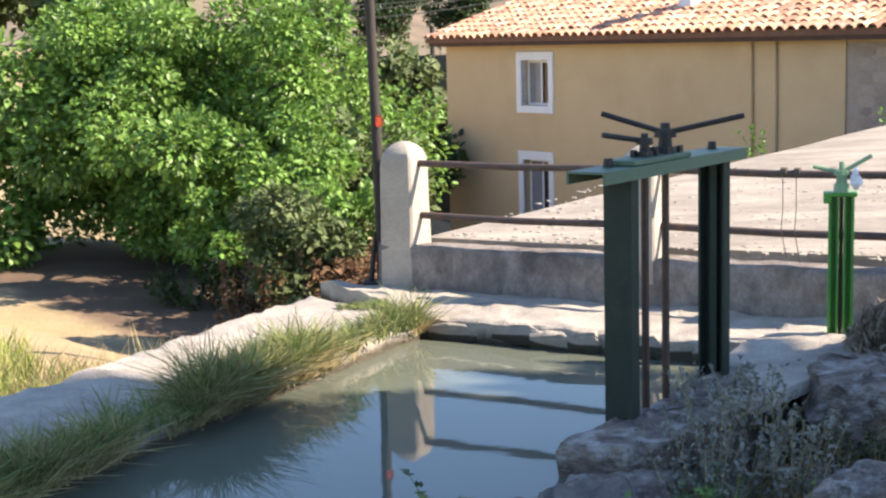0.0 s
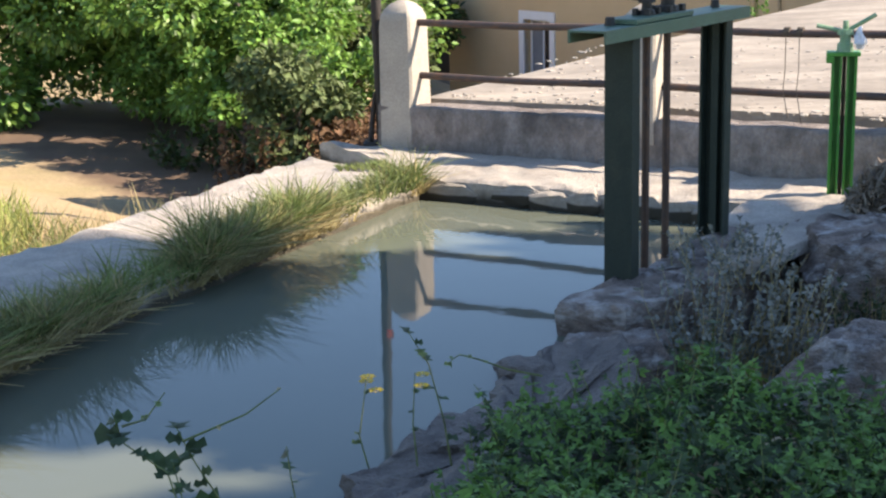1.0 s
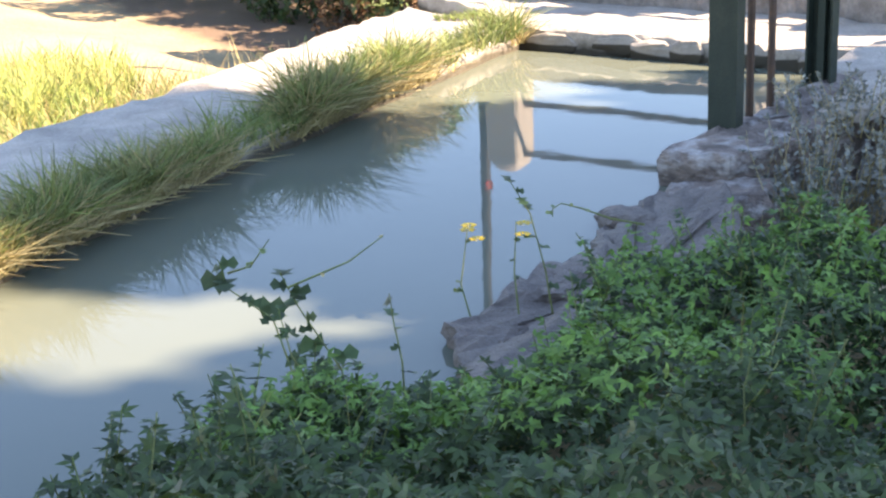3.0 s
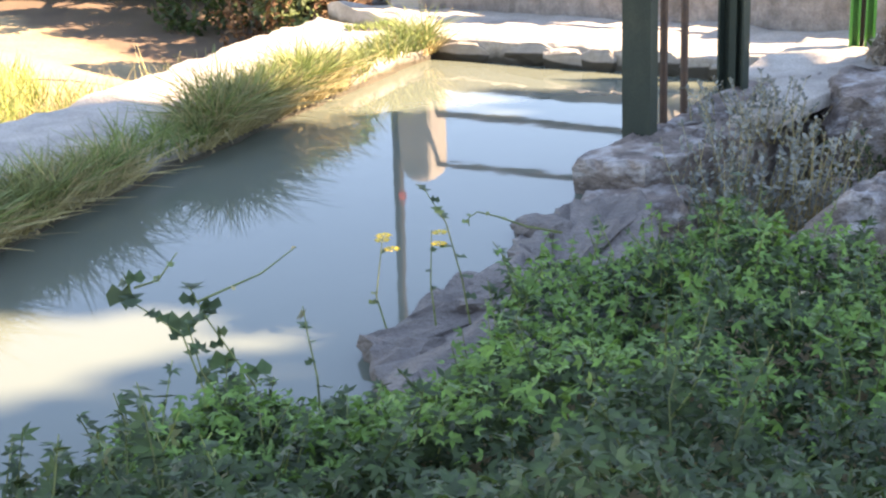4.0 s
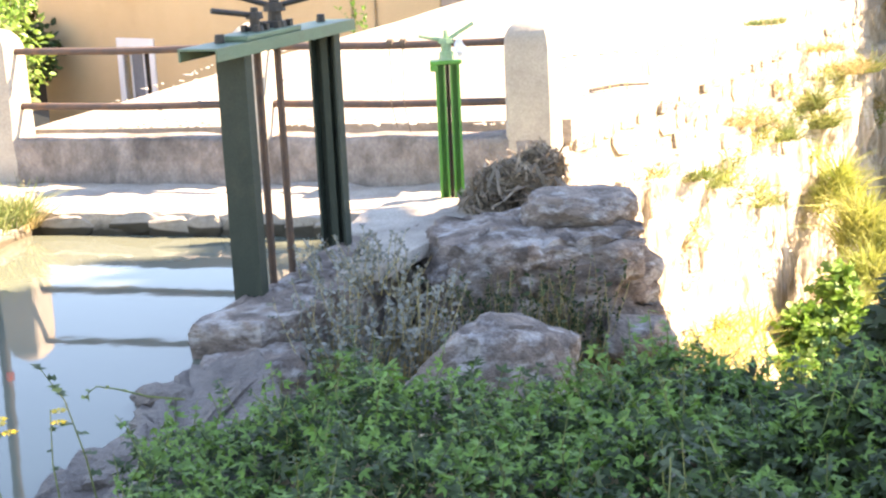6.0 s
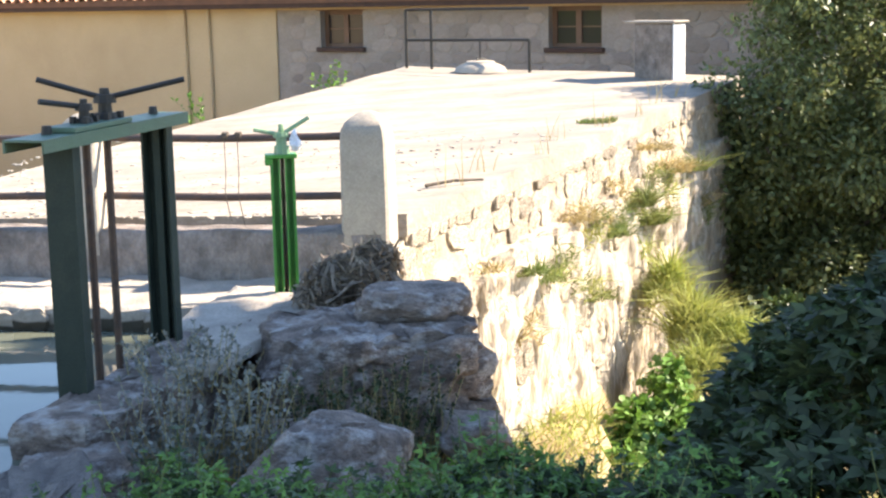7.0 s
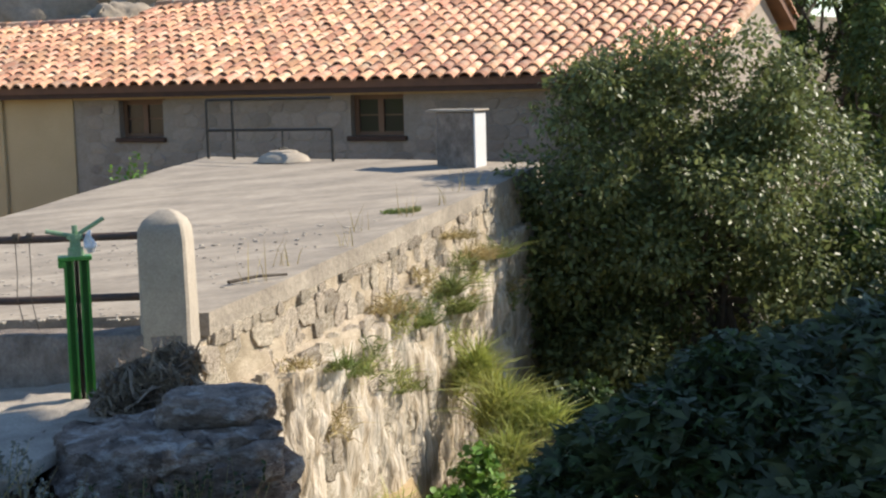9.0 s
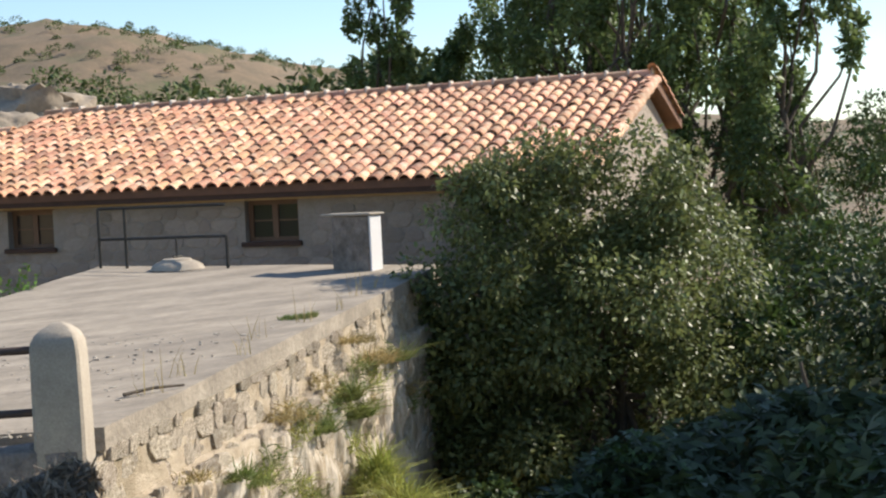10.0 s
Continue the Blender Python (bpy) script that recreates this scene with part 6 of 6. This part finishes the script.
L[:, 3:] *= K_BUSH
tree("bush", rng, (bc[0] * K_BUSH, bc[1] * K_BUSH, -2.6), 4.3, L, 0.13, 92000, 0.075, M_LEAF_EVERGREEN, "large dense dark green evergreen bush beside the tank", limbs=24, category="bush", shell=0.45)

# trees behind the house
rng = np.random.default_rng(14)


def poplar(az, r, height, width, n, label, lean=0.0):
    c = at_az(az, r)
    g = ground_z(c[0], c[1])
    L = []
    k = int(height * 3.2)
    for i in range(k):
        t = 0.22 + 0.78 * i / k
        w = width * (0.35 + 0.75 * math.sin(math.pi * min(1, t * 0.95)))
        a = rng.random() * 2 * math.pi
        d = w * rng.random() ** 0.6
        s = 0.30 + 0.35 * rng.random()
        L.append([c[0] + math.cos(a) * d + lean * t * height, c[1] + math.sin(a) * d, g + t * height, s * width * 0.36, s * width * 0.36, s * width * 0.8])
    return tree("poplar", rng, (c[0], c[1], g), height, L, 0.2, int(n * 1.9), 0.17, M_LEAF_POPLAR, label, "poplars behind the house", limbs=18, split=0.15, shell=0.3)


poplar(31.9, 44, 11.5, 1.5, 5200, "slender poplar behind the tile roof")
poplar(34.3, 48, 9.5, 1.3, 4200, "slender poplar behind the tile roof")
poplar(37.0, 52, 15.0, 2.8, 9000, "tall dark poplar behind the tile roof")
poplar(39.8, 48, 15.5, 2.9, 10000, "tall dark poplar behind the tile roof")
poplar(42.6, 44, 16.0, 2.8, 10000, "tall dark poplar with a bare trunk")
poplar(45.2, 40, 12.5, 2.3, 7000, "dark poplar with a leaning limb")
poplar(41.2, 40, 13.5, 2.5, 8000, "tall dark poplar behind the gable")
poplar(38.4, 44, 14.0, 2.6, 8000, "tall dark poplar behind the tile roof")
poplar(46.9, 37, 10.0, 1.7, 5000, "leaning poplar with thin foliage", 0.05)
for az, r, z, sx, sz, n in ((41.2, 22.5, -1.4, 1.5, 1.0, 6000), (46.0, 21, -0.3, 1.7, 1.6, 9000), (49.0, 19, -0.6, 1.6, 1.3, 8000), (52.5, 17, -0.4, 1.8, 1.8, 8000), (50.5, 27, 0.3, 2.2, 1.6, 7000), (49.5, 36, 1.6, 3.4, 1.9, 9000), (46.5, 40, 1.8, 3.0, 2.0, 8000), (47.5, 15.0, -1.3, 1.0, 0.9, 5000), (52.0, 12.0, -1.2, 1.3, 1.2, 6000)):
    c = at_az(az, r)
    tree("thicket", rng, (c[0], c[1], ground_z(c[0], c[1])), 3.0, lumps_in(rng, 30, (c[0], c[1], z), (sx, sx, sz), 0.5), 0.09, n, 0.11, M_LEAF_VINE if r > 18 else M_LEAF_BUSH, "dense green thicket beyond the bush", "thicket", limbs=12, category="bush")
# shade tree beside the camera
rng = np.random.default_rng(15)
c = (12.4, 1.2)
L = np.vstack([lumps_in(rng, 44, (c[0], c[1] + 3.4, 8.8), (1.7, 1.3, 2.4), 0.75), lumps_in(rng, 50, (c[0], c[1] - 1.4, 7.5), (1.7, 2.2, 2.4), 0.8), lumps_in(rng, 34, (c[0], c[1] + 1.2, 7.6), (1.5, 1.3, 1.35), 0.75), lumps_in(rng, 22, (c[0], c[1] + 0.3, 9.75), (1.0, 0.55, 0.55), 0.4)])
tree("shade_tree", rng, (c[0], c[1], ground_z(*c)), 11, L, 0.35, 26000, 0.42, M_LEAF_VINE, "broad leafy tree that shades the near bank", limbs=22, shell=0.2)

# scrub on the hill, one mass
P, D = [], []
for _ in range(900):
    az = rng.uniform(13, 36) if rng.random() < 0.75 else rng.uniform(-22, 56)
    r = rng.uniform(60, 200)
    x, y, _z = at_az(az, r)
    s = rng.uniform(0.3, 1.1) * (1.6 if r < 90 else 0.9) * (1.0 if az > 14 else 1.4)
    z = ground_z(x, y)
    k = 110
    d = unit(rng, k)
    d[:, 2] = np.abs(d[:, 2])
    q = np.array([x, y, z]) + d * s * (0.5 + 0.5 * rng.random((k, 1))) * np.array([1, 1, 0.9])
    P.append(q); D.append(d)
P, D = np.vstack(P), np.vstack(D)
tagged(part("hill_scrub", scatter_mesh("hill_scrub", P, D + unit(rng, len(P)) * 0.8, D + np.array([0, 0, 0.5]), 0.18 * (0.6 + 0.8 * rng.random(len(P))), *LEAF), M_LEAF_FAR), "scattered green scrub on the dry hillside", "scrub", kind="stuff")
for az, r, s, n in ((23.4, 52, 5.9, 12000), (16.6, 46, 3.4, 6000), (27.0, 54, 5.6, 11000), (29.8, 52, 5.9, 11000), (25.6, 80, 4.6, 6000), (20.6, 88, 4.6, 6000), (32.6, 54, 5.8, 10000), (35.5, 56, 5.8, 9000), (-3.2, 42, 2.4, 4000), (1.2, 48, 2.0, 3000), (-12, 36, 2.2, 4200), (-18, 40, 2.6, 4200)):
    c = at_az(az, r)
    g = ground_z(c[0], c[1])
    tree("far_tree", rng, (c[0], c[1], g), s * 1.5, lumps_in(rng, 22, (c[0], c[1], g + s * 0.75), (s, s, s * 0.7), s * 0.3), 0.12, n, 0.32, M_LEAF_FAR, "rounded olive-green tree on the hillside", "hillside trees", limbs=6)
for az, r, s, seed in ((18.2, 44, 3.0, 5), (20.4, 46, 2.4, 6), (16.2, 43, 2.8, 8), (19.4, 41, 1.8, 9), (17.2, 40, 1.9, 15), (21.6, 47, 1.7, 16)):
    c = at_az(az, r)
    rock("crag", (c[0], c[1], 2.6 + s * 0.3), (s * 1.1, s * 0.8, s * 0.8), seed, "pale jagged limestone crag on the hillside", 20 * seed, M_CRAG, "crags", 16, 0.2, 5, 0.9)

for az, r, z, sx, sz, n in ((-1.9, 56, 3.0, 1.8, 1.0, 5000), (-5.0, 50, 2.4, 2.4, 1.3, 6000), (0.6, 60, 3.4, 1.6, 1.0, 5000), (-0.8, 31, -0.55, 0.9, 0.42, 2600)):
    c = at_az(az, r)
    g = ground_z(c[0], c[1])
    tree("far_tree", rng, (c[0], c[1], g), max(1.0, z - g), lumps_in(rng, 20, (c[0], c[1], z), (sx, sx * 0.6, sz), 0.45), 0.08, n, 0.16, M_LEAF_VINE, "dark green tree beyond the road", "trees beyond the road", limbs=6)
# low road wall, dark net fence and post seen past the house corner
c = at_az(-0.35, 36)
t = thing("road_wall", Matrix.Translation((c[0], c[1], 0)) @ Matrix.Rotation(radians(0), 4, "Z"), "pale concrete road edge beyond the house", "wall")
bm = bmesh.new()
box(bm, -1.6, 0, -3.0, 1.2, 1.2, -0.4)
part("body", bevel(bm, 0.05, 2), M_CONC, t)
c = at_az(-0.6, 46)
t = thing("net_fence", (c[0], c[1], 0), "dark green net fence along the road", "fence")
bm = bmesh.new()
box(bm, -2.6, 0, 0.2, 1.6, 0.08, 1.5)
part("net", bm, M_NET, t)
for x in (-1.4, 0.3):
    bm = bmesh.new()
    tube(bm, [(x, -0.1, -2), (x, -0.1, 2.4)], 0.07, 8)
    part("post", bm, M_POLE, t)
c = at_az(-1.0, 30)
bm = bmesh.new()
tube(bm, [(c[0], c[1], -2.5), (c[0], c[1], 0.45)], 0.035, 8)
tagged(part("marker_post", bm, M_PILLAR), "thin pale post on the verge", "post")
# overhead wires
for i, z in enumerate((2.55, 2.75, 2.85)):
    bm = bmesh.new()
    a, b = Vector(at_az(-9, 30, z)), Vector(at_az(3, 40, z + 0.5))
    tube(bm, [a.lerp(b, k / 8) - Vector((0, 0, 0.25 * math.sin(math.pi * k / 8))) for k in range(9)], 0.012, 5)
    tagged(part("wire", bm, M_IRON), "thin dark overhead wire", "cable", "overhead wires")

# rough stones along the pool face of the walkway
EDGE_STONE = [stone_mesh("stone", 300 + i, M_CONC) for i in range(8)]
walkway = bpy.data.objects["pavement"]
rs = random.Random(44)
u = -5.0
while u < -2.6:
    w = rs.uniform(0.2, 0.5)
    t = new("stone", rs.choice(EDGE_STONE))
    t.parent = walkway
    t.matrix_local = FENCE @ Matrix.LocRotScale((u + w / 2, -0.945 + rs.uniform(-0.02, 0.025), 0.05 + rs.uniform(-0.03, 0.03)), Euler((rs.gauss(0, 0.12), rs.gauss(0, 0.1), rs.gauss(0, 0.12))), (w * 1.2, 0.4, rs.uniform(0.13, 0.21)))
    u += w * 0.92
